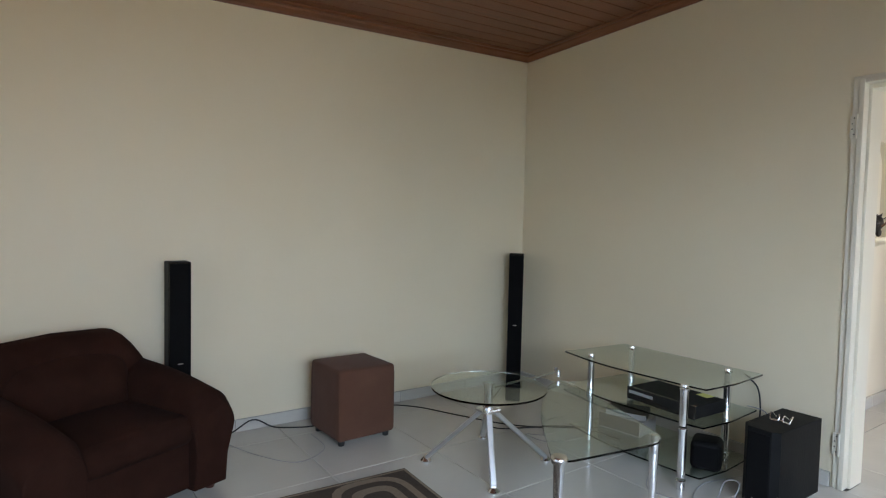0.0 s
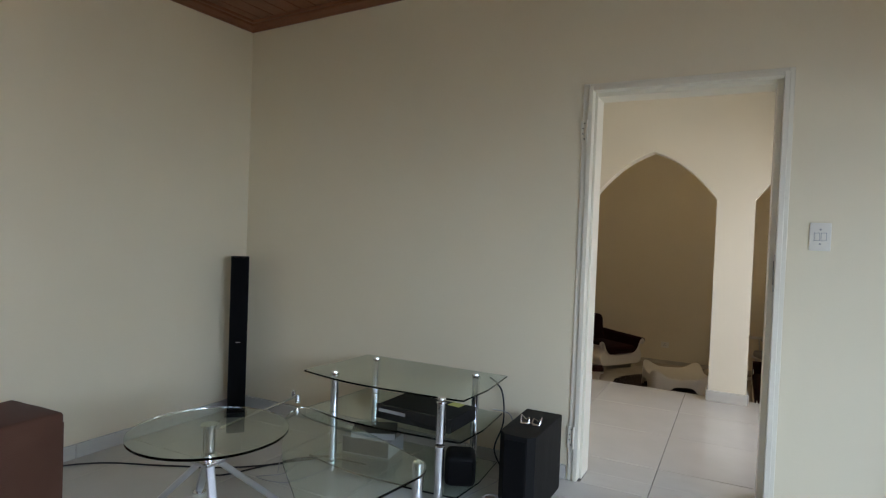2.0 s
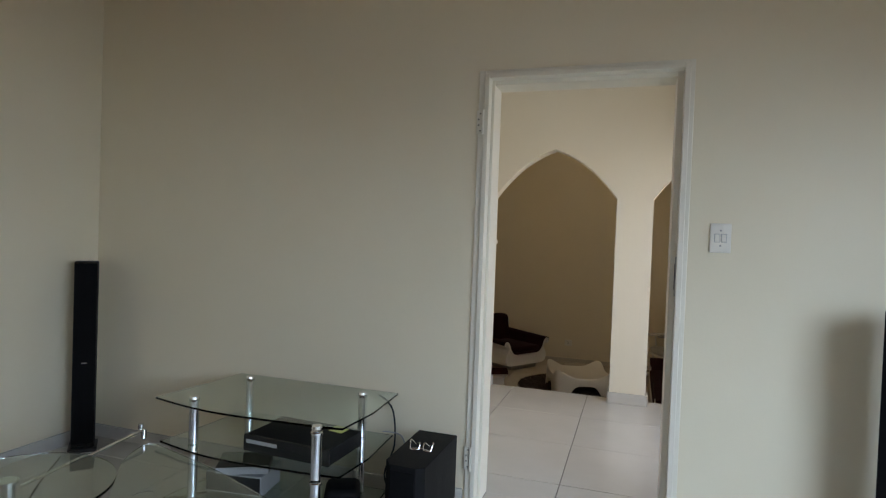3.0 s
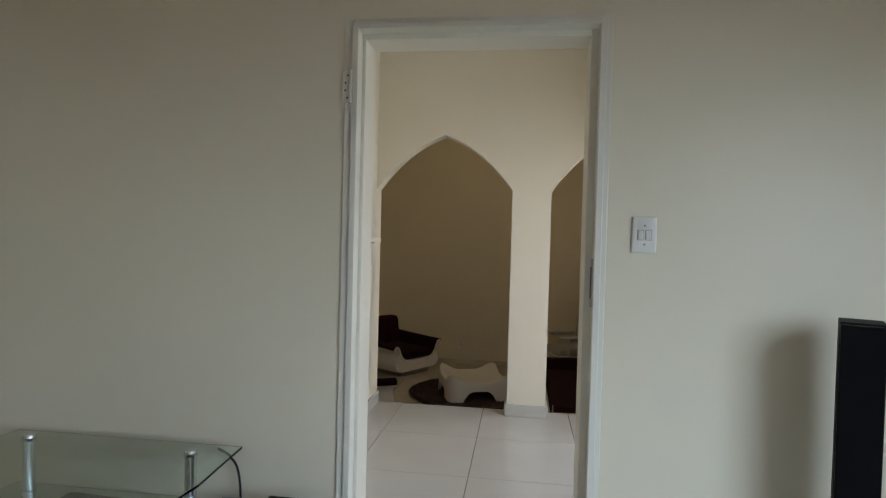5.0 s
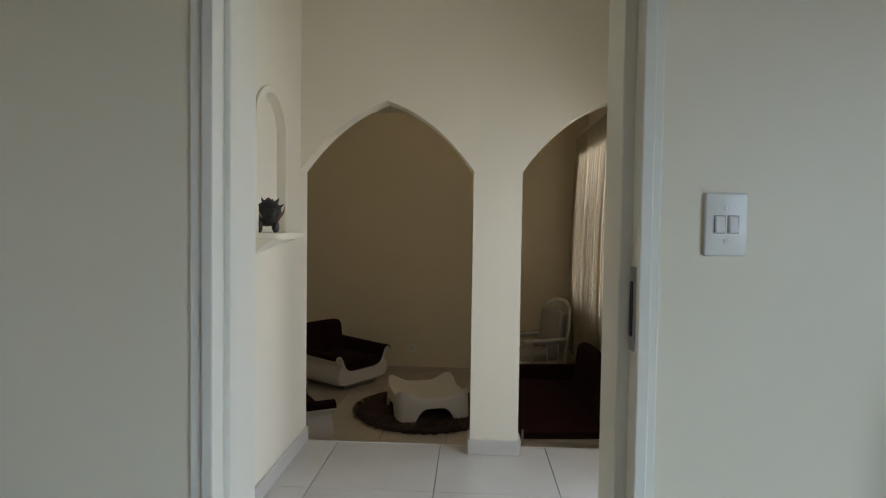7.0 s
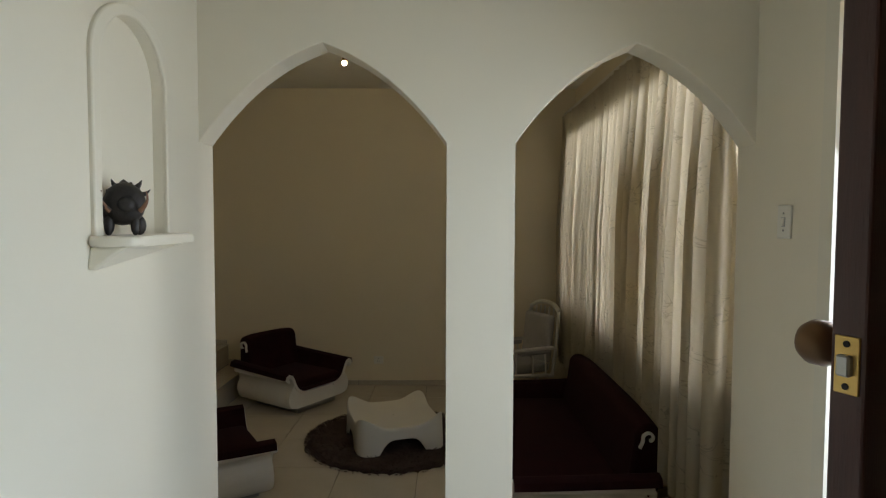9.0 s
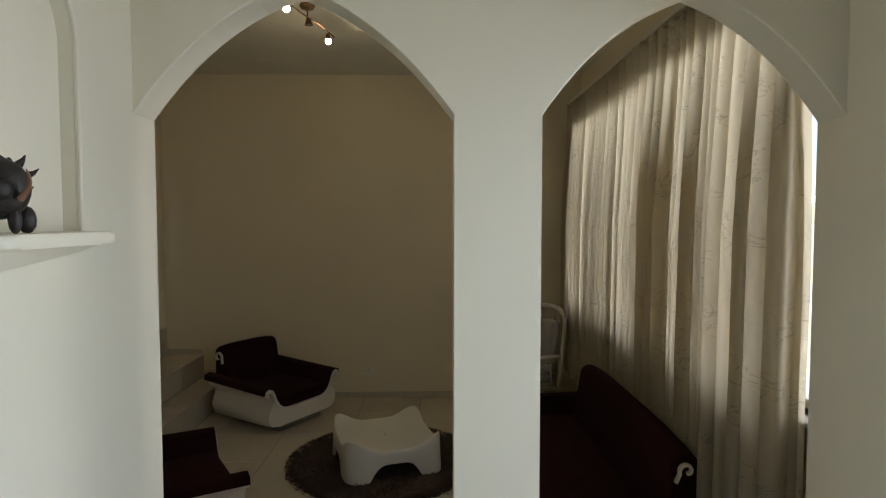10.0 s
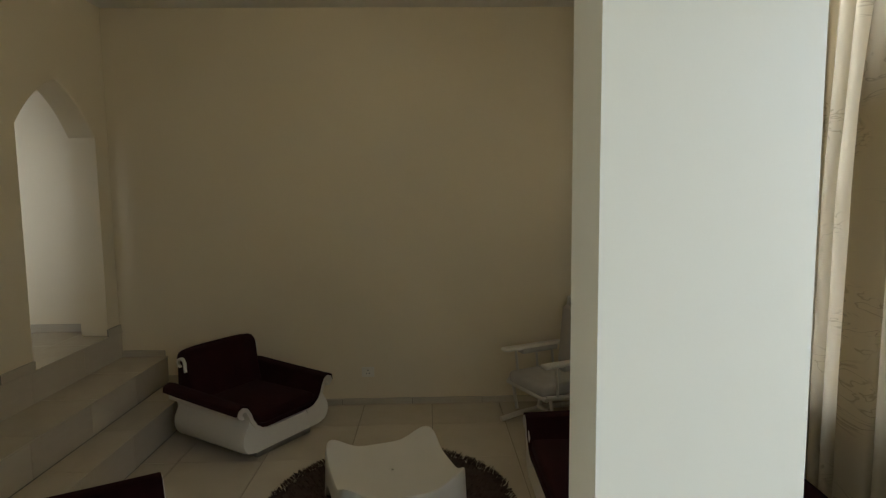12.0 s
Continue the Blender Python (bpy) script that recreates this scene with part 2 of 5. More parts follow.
def rod(a, b, r0, r1=None, sides=16, bm=None):
    bm = bm or bmesh.new()
    a, b = Vector(a), Vector(b)
    turn = (b - a).to_track_quat("Z", "Y").to_matrix().to_4x4()
    bmesh.ops.create_cone(bm, cap_ends=True, segments=sides, radius1=r0, radius2=r0 if r1 is None else r1, depth=(b - a).length, matrix=Matrix.Translation((a + b) / 2) @ turn)
    return bm


def lathe(profile, sides=24, bm=None, m=None):
    """A turned solid from (radius, height) pairs."""
    bm = bm or bmesh.new()
    rings = []
    for r, z in profile:
        ring = [bm.verts.new((r * math.cos(2 * math.pi * i / sides), r * math.sin(2 * math.pi * i / sides), z)) for i in range(sides)]
        rings.append(ring)
    for low, high in zip(rings, rings[1:]):
        for i in range(sides):
            bm.faces.new((low[i], low[(i + 1) % sides], high[(i + 1) % sides], high[i]))
    bm.faces.new(rings[0][::-1])
    bm.faces.new(rings[-1])
    if m:
        bmesh.ops.transform(bm, matrix=m, verts=[v for ring in rings for v in ring])
    return bm


def slab(outline, z0, z1, bevel=0.0, bm=None):
    """A flat plate over a plan outline."""
    bm = bm or bmesh.new()
    low = [bm.verts.new((x, y, z0)) for x, y in outline]
    high = [bm.verts.new((x, y, z1)) for x, y in outline]
    n = len(outline)
    top, bottom = bm.faces.new(high), bm.faces.new(low[::-1])
    for i in range(n):
        bm.faces.new((low[i], low[(i + 1) % n], high[(i + 1) % n], high[i]))
    if bevel:
        edges = list({e for f in (top, bottom) for e in f.edges})
        bmesh.ops.bevel(bm, geom=edges, offset=bevel, segments=2, affect="EDGES", profile=0.5)
    return bm


def rounded(points, radius, steps=6):
    """A plan outline with its corners rounded off."""
    out, n = [], len(points)
    for i in range(n):
        p, a, b = Vector(points[i]), Vector(points[i - 1]), Vector(points[(i + 1) % n])
        r = min(radius, (a - p).length * 0.45, (b - p).length * 0.45)
        start, end = p + (a - p).normalized() * r, p + (b - p).normalized() * r
        for k in range(steps + 1):
            f = k / steps
            out.append(tuple((1 - f) ** 2 * start + 2 * f * (1 - f) * p + f * f * end))
    return out


def tube(points, radius, resolution=3, cyclic=False):
    """A bent round bar or cable as a mesh."""
    path = [Vector(p) for p in points]
    fine = []
    n = len(path)
    for i in range(n - 1):
        p0, p1, p2, p3 = path[max(0, i - 1)], path[i], path[i + 1], path[min(n - 1, i + 2)]
        for k in range(resolution):
            f = k / resolution
            fine.append(0.5 * (2 * p1 + (p2 - p0) * f + (2 * p0 - 5 * p1 + 4 * p2 - p3) * f * f + (3 * p1 - p0 - 3 * p2 + p3) * f ** 3))
    fine.append(path[-1])
    bm = bmesh.new()
    rings, sides, normal = [], 8, None
    for i, p in enumerate(fine):
        way = (fine[min(i + 1, len(fine) - 1)] - fine[max(i - 1, 0)]).normalized()
        normal = (normal or way.orthogonal()) - way * (normal or way.orthogonal()).dot(way)
        normal.normalize()
        side = way.cross(normal)
        rings.append([bm.verts.new(p + radius * (math.cos(2 * math.pi * k / sides) * normal + math.sin(2 * math.pi * k / sides) * side)) for k in range(sides)])
    for low, high in zip(rings, rings[1:]):
        for k in range(sides):
            bm.faces.new((low[k], low[(k + 1) % sides], high[(k + 1) % sides], high[k]))
    bm.faces.new(rings[0][::-1])
    bm.faces.new(rings[-1])
    return bm


def band(lines, thick):
    """A sheet through rows of points, given a thickness downwards along its normals."""
    bm = bmesh.new()
    rows = [[bm.verts.new(p) for p in line] for line in lines]
    for a, b in zip(rows, rows[1:]):
        for i in range(len(a) - 1):
            bm.faces.new((a[i], a[i + 1], b[i + 1], b[i]))
    bmesh.ops.remove_doubles(bm, verts=bm.verts, dist=1e-5)
    bmesh.ops.recalc_face_normals(bm, faces=bm.faces)
    bmesh.ops.solidify(bm, geom=list(bm.faces), thickness=thick)
    return bm


def soften(ob, width, segments=3, angle=40, levels=0):
    mod = ob.modifiers.new("bevel", "BEVEL")
    mod.width, mod.segments, mod.limit_method, mod.angle_limit = width, segments, "ANGLE", radians(angle)
    if levels:
        sub = ob.modifiers.new("subdivision", "SUBSURF")
        sub.levels = sub.render_levels = levels
    return ob


def boxes(*rows):
    bm = bmesh.new()
    for row in rows:
        box(*row, bm=bm)
    return bm


def structure(name, bm, mat, label="", category=""):
    return tagged(part(name, bm, mat), label, category, kind="structure")

# ---- structure ----
XW, XE, YS, TOP = -2.39, 2.62, -5.3, 2.69      # living room
HL, HR, HB, HF = -0.45, 1.82, 0.17, 2.18      # hall: left, right, near, arch wall
AB = 2.32                                      # back of the arch wall
LB, LF, LE, LTOP = 6.48, -0.585, 2.05, 2.84     # lounge: far wall, floor, right wall, ceiling
UP, UX = 0.115, -2.36                          # upper passage beyond the steps: floor, edge
DOOR_L, DOOR_R, DOOR_TOP = 0.0, 0.915, 2.074

structure("wall_north", boxes((XW - 0.2, 0, 0, DOOR_L + 0.02, HB, 2.95), (DOOR_R - 0.02, 0, 0, XE + 0.2, HB, 2.95), (DOOR_L + 0.02, 0, DOOR_TOP - 0.02, DOOR_R - 0.02, HB, 2.95)), WALL, "cream painted plaster wall with a doorway", "wall")
structure("wall_west", boxes((XW - 0.2, YS, 0, XW, 0, 3.1)), WALL, "cream painted plaster wall beside the speakers", "wall")
# out of view; its window opening is assumed, for the fill lamp behind
structure("wall_south", boxes((XW - 0.2, YS - 0.2, 0, -0.7, YS, 3.1), (1.1, YS - 0.2, 0, XE + 0.2, YS, 3.1), (-0.7, YS - 0.2, 0, 1.1, YS, 0.9), (-0.7, YS - 0.2, 2.1, 1.1, YS, 3.1)), WALL, "cream painted plaster wall out of view, with an added window", "wall")
structure("wall_east", boxes((XE, -1.25, 0, XE + 0.2, 0, 3.1), (XE, YS, 0, XE + 0.2, -3.95, 3.1), (XE, -3.95, 0, XE + 0.2, -1.25, 0.85), (XE, -3.95, 2.15, XE + 0.2, -1.25, 3.1)), WALL, "cream painted plaster wall with a wide window", "wall")

# boarded ceiling of the living room, its boards in one mesh with open joints
bm = boxes((XW - 0.2, YS - 0.2, TOP + 0.02, XE + 0.2, 0.0, TOP + 0.1))
x = XW - 0.1
while x < XE + 0.1:
    box(x + 0.003, YS, TOP, x + 0.117, 0, TOP + 0.02, bm=bm)
    x += 0.12
SLOPE = Matrix(((1, 0, 0, 0), (0, 1, 0, 0), (0.038, 0.03, 1, 0.105), (0, 0, 0, 1)))      # the boards rise a little across the room
ceiling = structure("ceiling", bm, WOOD, "red-brown varnished tongue-and-groove board ceiling", "ceiling")
ceiling.data.transform(SLOPE)


def cornice(length):
    """A moulded strip along +x, its wall side at y = 0 and its top at z = 0."""
    profile = [(0, 0), (0, -0.058), (0.012, -0.06), (0.02, -0.045), (0.034, -0.036), (0.046, -0.03), (0.05, -0.016), (0.064, -0.014), (0.072, -0.006), (0.072, 0)]
    bm = bmesh.new()
    ends = [[bm.verts.new((x, -y, z)) for y, z in profile] for x in (0, length)]
    for i in range(len(profile)):
        j = (i + 1) % len(profile)
        bm.faces.new((ends[0][i], ends[0][j], ends[1][j], ends[1][i]))
    bm.faces.new(ends[0])
    bm.faces.new(ends[1])
    return bm


for name, m, length in (("cornice_north", pose(XW, 0, TOP), XE - XW), ("cornice_west", pose(XW, YS, TOP, 0, 0, 90), -YS), ("cornice_south", pose(XE, YS, TOP, 0, 0, 180), XE - XW), ("cornice_east", pose(XE, 0, TOP, 0, 0, -90), -YS)):
    ob = structure(name, cornice(length), WOOD_TRIM, "red-brown varnished wooden cornice moulding", "cornice")
    ob.data.transform(SLOPE @ m)

# hall
NICHE, NY = 0.038, 0.06      # depth of the niche and its shift along the wall
structure("wall_hall_left", boxes((HL - 0.25, HB, 0, HL - NICHE, AB, 3.0), (HL - NICHE, HB, 0, HL, 1.425 + NY, 3.0), (HL - NICHE, 1.82 + NY, 0, HL, AB, 3.0), (HL - NICHE, 1.425 + NY, 0, HL, 1.82 + NY, 1.25)), PLASTER, "glossy cream plaster wall with an arched niche", "wall")


def arch_height(u):
    """Height of a pointed arch, 0 at its springing (|u| = 1) and 1 at its point."""
    u = abs(u)
    return 1 - 0.45 * u - 0.55 * u ** 2.3


def round_height(u):
    return math.sqrt(max(0.0, 1 - u * u))


def arched(spans, along, near, far, base, spring, rise, top, axis="x", shape=None):
    """A wall pierced by arches."""
    shape = shape or arch_height
    # spans are the openings, along the wall's start and end
    bm = bmesh.new()
    cells, place = [], along[0]
    for a, b in spans:
        if a > place:
            cells.append((place, a, base, base) if a - place > 0.1 else (place, a, spring, spring))
        steps = 28
        for i in range(steps):
            u0, u1 = -math.cos(math.pi * i / steps), -math.cos(math.pi * (i + 1) / steps)
            cells.append(((a + b) / 2 + (b - a) / 2 * u0, (a + b) / 2 + (b - a) / 2 * u1, spring + rise * shape(u0), spring + rise * shape(u1)))
        place = b
    if along[1] > place:
        cells.append((place, along[1], base, base) if along[1] - place > 0.1 else (place, along[1], spring, spring))

    def at(s, d, z):
        return bm.verts.new((s, d, z) if axis == "x" else (d, s, z))

    for s0, s1, z0, z1 in cells:
        f = [at(s0, near, z0), at(s1, near, z1), at(s1, near, top), at(s0, near, top)]
        g = [at(s0, far, z0), at(s1, far, z1), at(s1, far, top), at(s0, far, top)]
        bm.faces.new(f)
        bm.faces.new(g[::-1])
        bm.faces.new((f[0], g[0], g[1], f[1]))
        bm.faces.new((f[2], g[2], g[3], f[3]))
    for a, b in spans:
        for s in (a, b):
            if along[0] + 0.1 < s < along[1] - 0.1:
                bm.faces.new((at(s, near, base), at(s, far, base), at(s, far, spring), at(s, near, spring)))
    for s in along:
        z = spring if any(abs(s - e) < 0.1 for span in spans for e in span) else base
        bm.faces.new((at(s, near, z), at(s, far, z), at(s, far, top), at(s, near, top)))
    bmesh.ops.remove_doubles(bm, verts=bm.verts, dist=1e-5)
    return bm


PIL_L, PIL_R = 0.562, 0.842
arch_wall = structure("wall_arches", arched([(HL, PIL_L), (PIL_R, HR)], (HL - 0.04, HR + 0.04), HF, AB, 0.0, 1.645, 0.405, 3.0), PLASTER, "cream plaster wall with two pointed arches and a pillar", "wall")
soften(arch_wall, 0.014, 3, 50)
EDGE0, EDGE1 = 0.76, 1.71      # outer door in the hall's right wall
structure("wall_hall_right", boxes((HR, HB, 0, HR + 0.2, EDGE0, 3.0), (HR, EDGE1, 0, HR + 0.2, AB, 3.0), (HR, EDGE0, 2.06, HR + 0.2, EDGE1, 3.0)), PLASTER, "cream plaster wall with an outer doorway", "wall")
structure("ceiling_hall", boxes((HL - 0.25, HB, 3.0, HR + 0.2, AB, 3.1)), CEIL, "white painted hall ceiling", "ceiling")

# lounge
structure("wall_lounge_far", boxes((-4.6, LB, -0.7, LE + 0.2, LB + 0.2, 3.0)), WALL, "cream painted plaster wall of the sunken lounge", "wall")
WIN0, WIN1, SILL_Z, HEAD_Z = 2.36, 6.1, 0.50, 2.30
structure("wall_lounge_right", boxes((LE, AB, -0.7, LE + 0.2, WIN0, 2.95), (LE, WIN1, -0.7, LE + 0.2, LB, 2.95), (LE, WIN0, -0.7, LE + 0.2, WIN1, SILL_Z), (LE, WIN0, HEAD_Z, LE + 0.2, WIN1, 2.95)), WALL, "cream painted plaster wall with a wide window", "wall")
structure("wall_lounge_near", boxes((-4.6, AB - 0.15, -0.7, HL - 0.25, AB, 3.0), (HL - 0.25, AB - 0.14, -0.7, HR + 0.4, AB - 0.004, -0.03), (HR + 0.2, AB - 0.15, -0.7, LE + 0.2, AB, 3.0)), WALL, "cream painted plaster wall under the hall", "wall")
lounge_left = structure("wall_lounge_left", arched([(2.95, 3.85), (4.15, 5.05), (5.37, 6.29)], (AB, LB), UX, UX - 0.22, UP, 1.76, 0.375, 2.95, axis="y"), WALL, "cream plaster wall of pointed arches above the steps", "wall")
soften(lounge_left, 0.012, 3, 50)
structure("wall_passage", boxes((-4.6, AB, 0, -4.4, LB, 3.0)), WALL, "cream painted plaster wall of the upper passage", "wall")
structure("ceiling_lounge", boxes((-4.6, AB, LTOP, LE + 0.2, LB, LTOP + 0.1)), CEIL, "white painted lounge ceiling", "ceiling")

# the ground outside
structure("ground", boxes((2.3, -400, -0.9, 400, 400, -0.75), (-400, -400, -0.9, 2.3, -5.6, -0.75), (-400, 6.9, -0.9, 2.3, 400, -0.75), (-400, -5.6, -0.9, -4.7, 6.9, -0.75)), LAWN, "pale sunlit yard round the house", "ground")
structure("porch_floor", boxes((HR + 0.2, 0.2, -0.75, 3.6, 2.2, -0.02)), PAVING, "pale paved porch before the outer door", "porch")

# floors under the tiles
floor = structure("floor", boxes((XW - 0.1, YS - 0.1, -0.1, XE + 0.1, 0.02, -0.012), (0.02, 0.02, -0.1, 0.9, HB, -0.012)), GROUT, "glazed white floor tiles with grey joints", "floor")
floor_hall = structure("floor_hall", boxes((HL - 0.1, HB, -0.1, HR + 0.15, AB, -0.012)), GROUT, "glazed white floor tiles with grey joints in the hall", "floor")
floor_lounge = structure("floor_lounge", boxes((-2.4, AB, LF - 0.1, LE + 0.05, LB, LF - 0.012)), GROUT, "glazed pale floor tiles with thin joints", "floor")
floor_passage = structure("floor_passage", boxes((-4.5, AB, UP - 0.1, UX - 0.002, LB, UP - 0.012)), GROUT, "glazed pale floor tiles of the upper passage", "floor")

# three tiled steps from the lounge up to the passage
C_X, E_X = -1.96, -1.69
steps = structure("lounge_steps", boxes((UX - 0.25, AB, LF - 0.05, UX + 0.0, LB, UP - 0.014), (UX, AB, LF - 0.05, C_X - 0.012, LB, -0.115 - 0.012), (C_X - 0.012, AB, LF - 0.05, E_X - 0.012, LB, -0.345 - 0.012)), GROUT, "three steps clad in glazed white tiles", "steps")

_plates = {}


def plate(sx, sy, sz, mat, bevel=0.0015):
    """One tile with eased edges, shared by all tiles of its size; origin at the middle of its top."""
    key = (round(sx, 3), round(sy, 3), round(sz, 3), mat.name)
    if key not in _plates:
        bm = box(-sx / 2, -sy / 2, -sz, sx / 2, sy / 2, 0, bevel, 1)
        mesh = bpy.data.meshes.new("tile")
        bm.to_mesh(mesh)
        bm.free()
        _plates[key] = mesh
    return _plates[key]


def tile(parent, mat, x0, y0, x1, y1, z):
    mesh = plate(x1 - x0, y1 - y0, 0.012, mat)
    if not mesh.materials:
        mesh.materials.append(mat)
    ob = new("tile", mesh)
    ob.parent = parent
    ob.matrix_world = Matrix.Translation(((x0 + x1) / 2, (y0 + y1) / 2, z + random.uniform(-0.0006, 0.0006)))
    return ob


def paved(parent, mat, x0, y0, x1, y1, z, size, ox, oy, joint=0.004):
    """Tiles over a rectangle, on a grid through (ox, oy), cut at its sides."""
    i0, i1 = math.floor((x0 - ox) / size), math.ceil((x1 - ox) / size)
    j0, j1 = math.floor((y0 - oy) / size), math.ceil((y1 - oy) / size)
    for i in range(i0, i1):
        for j in range(j0, j1):
            a, b = max(x0, ox + i * size + joint / 2), min(x1, ox + (i + 1) * size - joint / 2)
            c, d = max(y0, oy + j * size + joint / 2), min(y1, oy + (j + 1) * size - joint / 2)
            if b - a > 0.01 and d - c > 0.01:
                tile(parent, mat, a, c, b, d, z)


def skirting(name, x0, y0, x1, y1, z0, height, wall, mat=TILE, length=0.6):
    """Upright skirting tiles along a wall; wall: the side that the wall is on, as (dx, dy)."""
    base = structure(name, boxes((min(x0, x1) - 0.004 * abs(wall[0]), min(y0, y1) - 0.004 * abs(wall[1]), z0, max(x0, x1) + 0.004 * abs(wall[0]), max(y0, y1) + 0.004 * abs(wall[1]), z0 + height - 0.003)), GROUT, "low skirting of glazed tiles along the wall", "skirting")
    run = abs(x1 - x0) + abs(y1 - y0)
    n = max(1, round(run / length))
    for i in range(n):
        a, b = i / n, (i + 1) / n
        ax, ay, bx, by = x0 + (x1 - x0) * a, y0 + (y1 - y0) * a, x0 + (x1 - x0) * b, y0 + (y1 - y0) * b
        g = 0.0015
        if wall[0]:
            bm = box(x0 - 0.009, min(ay, by) + g, z0, x0 + 0.009, max(ay, by) - g, z0 + height, 0.003, 2)
        else:
            bm = box(min(ax, bx) + g, y0 - 0.009, z0, max(ax, bx) - g, y0 + 0.009, z0 + height, 0.003, 2)
        part("tile", bm, mat, base)

# ---- fittings of the rooms ----


def door_frame():
    """Pressed-steel frame of the living room door, with hinges and strike plate but no leaf."""
    frame_ob = structure("door_1", boxes((-0.022, -0.008, 0, 0.012, 0.044, DOOR_TOP + 0.012), (0.006, -0.017, 0, 0.030, 0.045, DOOR_TOP - 0.004), (-0.021, 0.04, 0, 0.044, HB + 0.014, DOOR_TOP - 0.002)), FRAME, "open doorway in a cream enamelled steel frame, door leaf removed", "doorway")
    soften(frame_ob, 0.003, 2)
    soften(part("door_jamb", boxes((DOOR_R - 0.012, -0.008, 0, DOOR_R + 0.012, 0.044, DOOR_TOP + 0.012), (DOOR_R - 0.03, -0.017, 0, DOOR_R - 0.006, 0.045, DOOR_TOP - 0.004), (DOOR_R - 0.055, 0.04, 0, DOOR_R - 0.001, HB + 0.014, DOOR_TOP - 0.002)), FRAME, frame_ob), 0.003, 2)
    soften(part("door_head", boxes((0.012, -0.0075, DOOR_TOP - 0.012, DOOR_R - 0.012, 0.0435, DOOR_TOP + 0.0115), (0.030, -0.0165, DOOR_TOP - 0.026, DOOR_R - 0.03, 0.045, DOOR_TOP - 0.004), (0.044, 0.04, DOOR_TOP - 0.048, DOOR_R - 0.055, HB + 0.014, DOOR_TOP - 0.003)), FRAME, frame_ob), 0.003, 2)
    for z in (1.84, 0.23):
        leaf = part("hinge", box(-0.027, -0.014, z - 0.055, 0.006, -0.0085, z + 0.055, 0.001, 1), FRAME, frame_ob, "painted steel hinge leaf")
        part("hinge_pin", rod((0.004, -0.019, z - 0.058), (0.004, -0.019, z + 0.058), 0.0055, sides=10), FRAME, leaf)
        for k in range(4):
            part("screw", rod((-0.016 + 0.008 * (k in (0, 3)), -0.0135, z - 0.04 + k * 0.027), (-0.016 + 0.008 * (k in (0, 3)), -0.0155, z - 0.04 + k * 0.027), 0.0035, sides=8), SLOT, leaf)
    plate_ob = part("strike_plate", box(DOOR_R - 0.034, 0.0, 1.07, DOOR_R - 0.0295, 0.033, 1.24, 0.001, 1), STEEL, frame_ob, "steel strike plate with a dark slot")
    part("slot", box(DOOR_R - 0.036, 0.008, 1.10, DOOR_R - 0.0335, 0.026, 1.21), SLOT, plate_ob)


door_frame()


def light_switch(name, m, rockers, label):
    """A flush plate on a wall that faces -y, its middle at the origin."""
    ob = thing(name, m, label, "light switch")
    part("switch_plate", box(-0.041, -0.009, -0.062, 0.041, 0.0, 0.062, 0.004, 3), WHITE_PLASTIC, ob, smooth=True)
    for k in range(rockers):
        x = (k - (rockers - 1) / 2) * 0.026
        part("surround", box(x - 0.011, -0.0105, -0.018, x + 0.011, -0.008, 0.018), GREY_PLASTIC, ob)
        bm = box(x - 0.009, -0.016, -0.016, x + 0.009, -0.009, 0.016, 0.002, 2)
        for v in bm.verts:
            if v.co.z > 0.01 and v.co.y < -0.012:
                v.co.y += 0.004
        part("rocker", bm, WHITE_PLASTIC, ob)
    for z in (-0.032, 0.032):
        part("screw", rod((0, -0.008, z), (0, -0.011, z), 0.0042, sides=10), STEEL, ob)
    return ob


light_switch("light_switch", pose(1.052, -0.0, 1.327), 2, "white plastic double rocker switch on the wall beside the doorway")
light_switch("light_switch", pose(HR, 1.955, 1.33, 0, 0, -90), 1, "white plastic rocker switch on the hall wall")


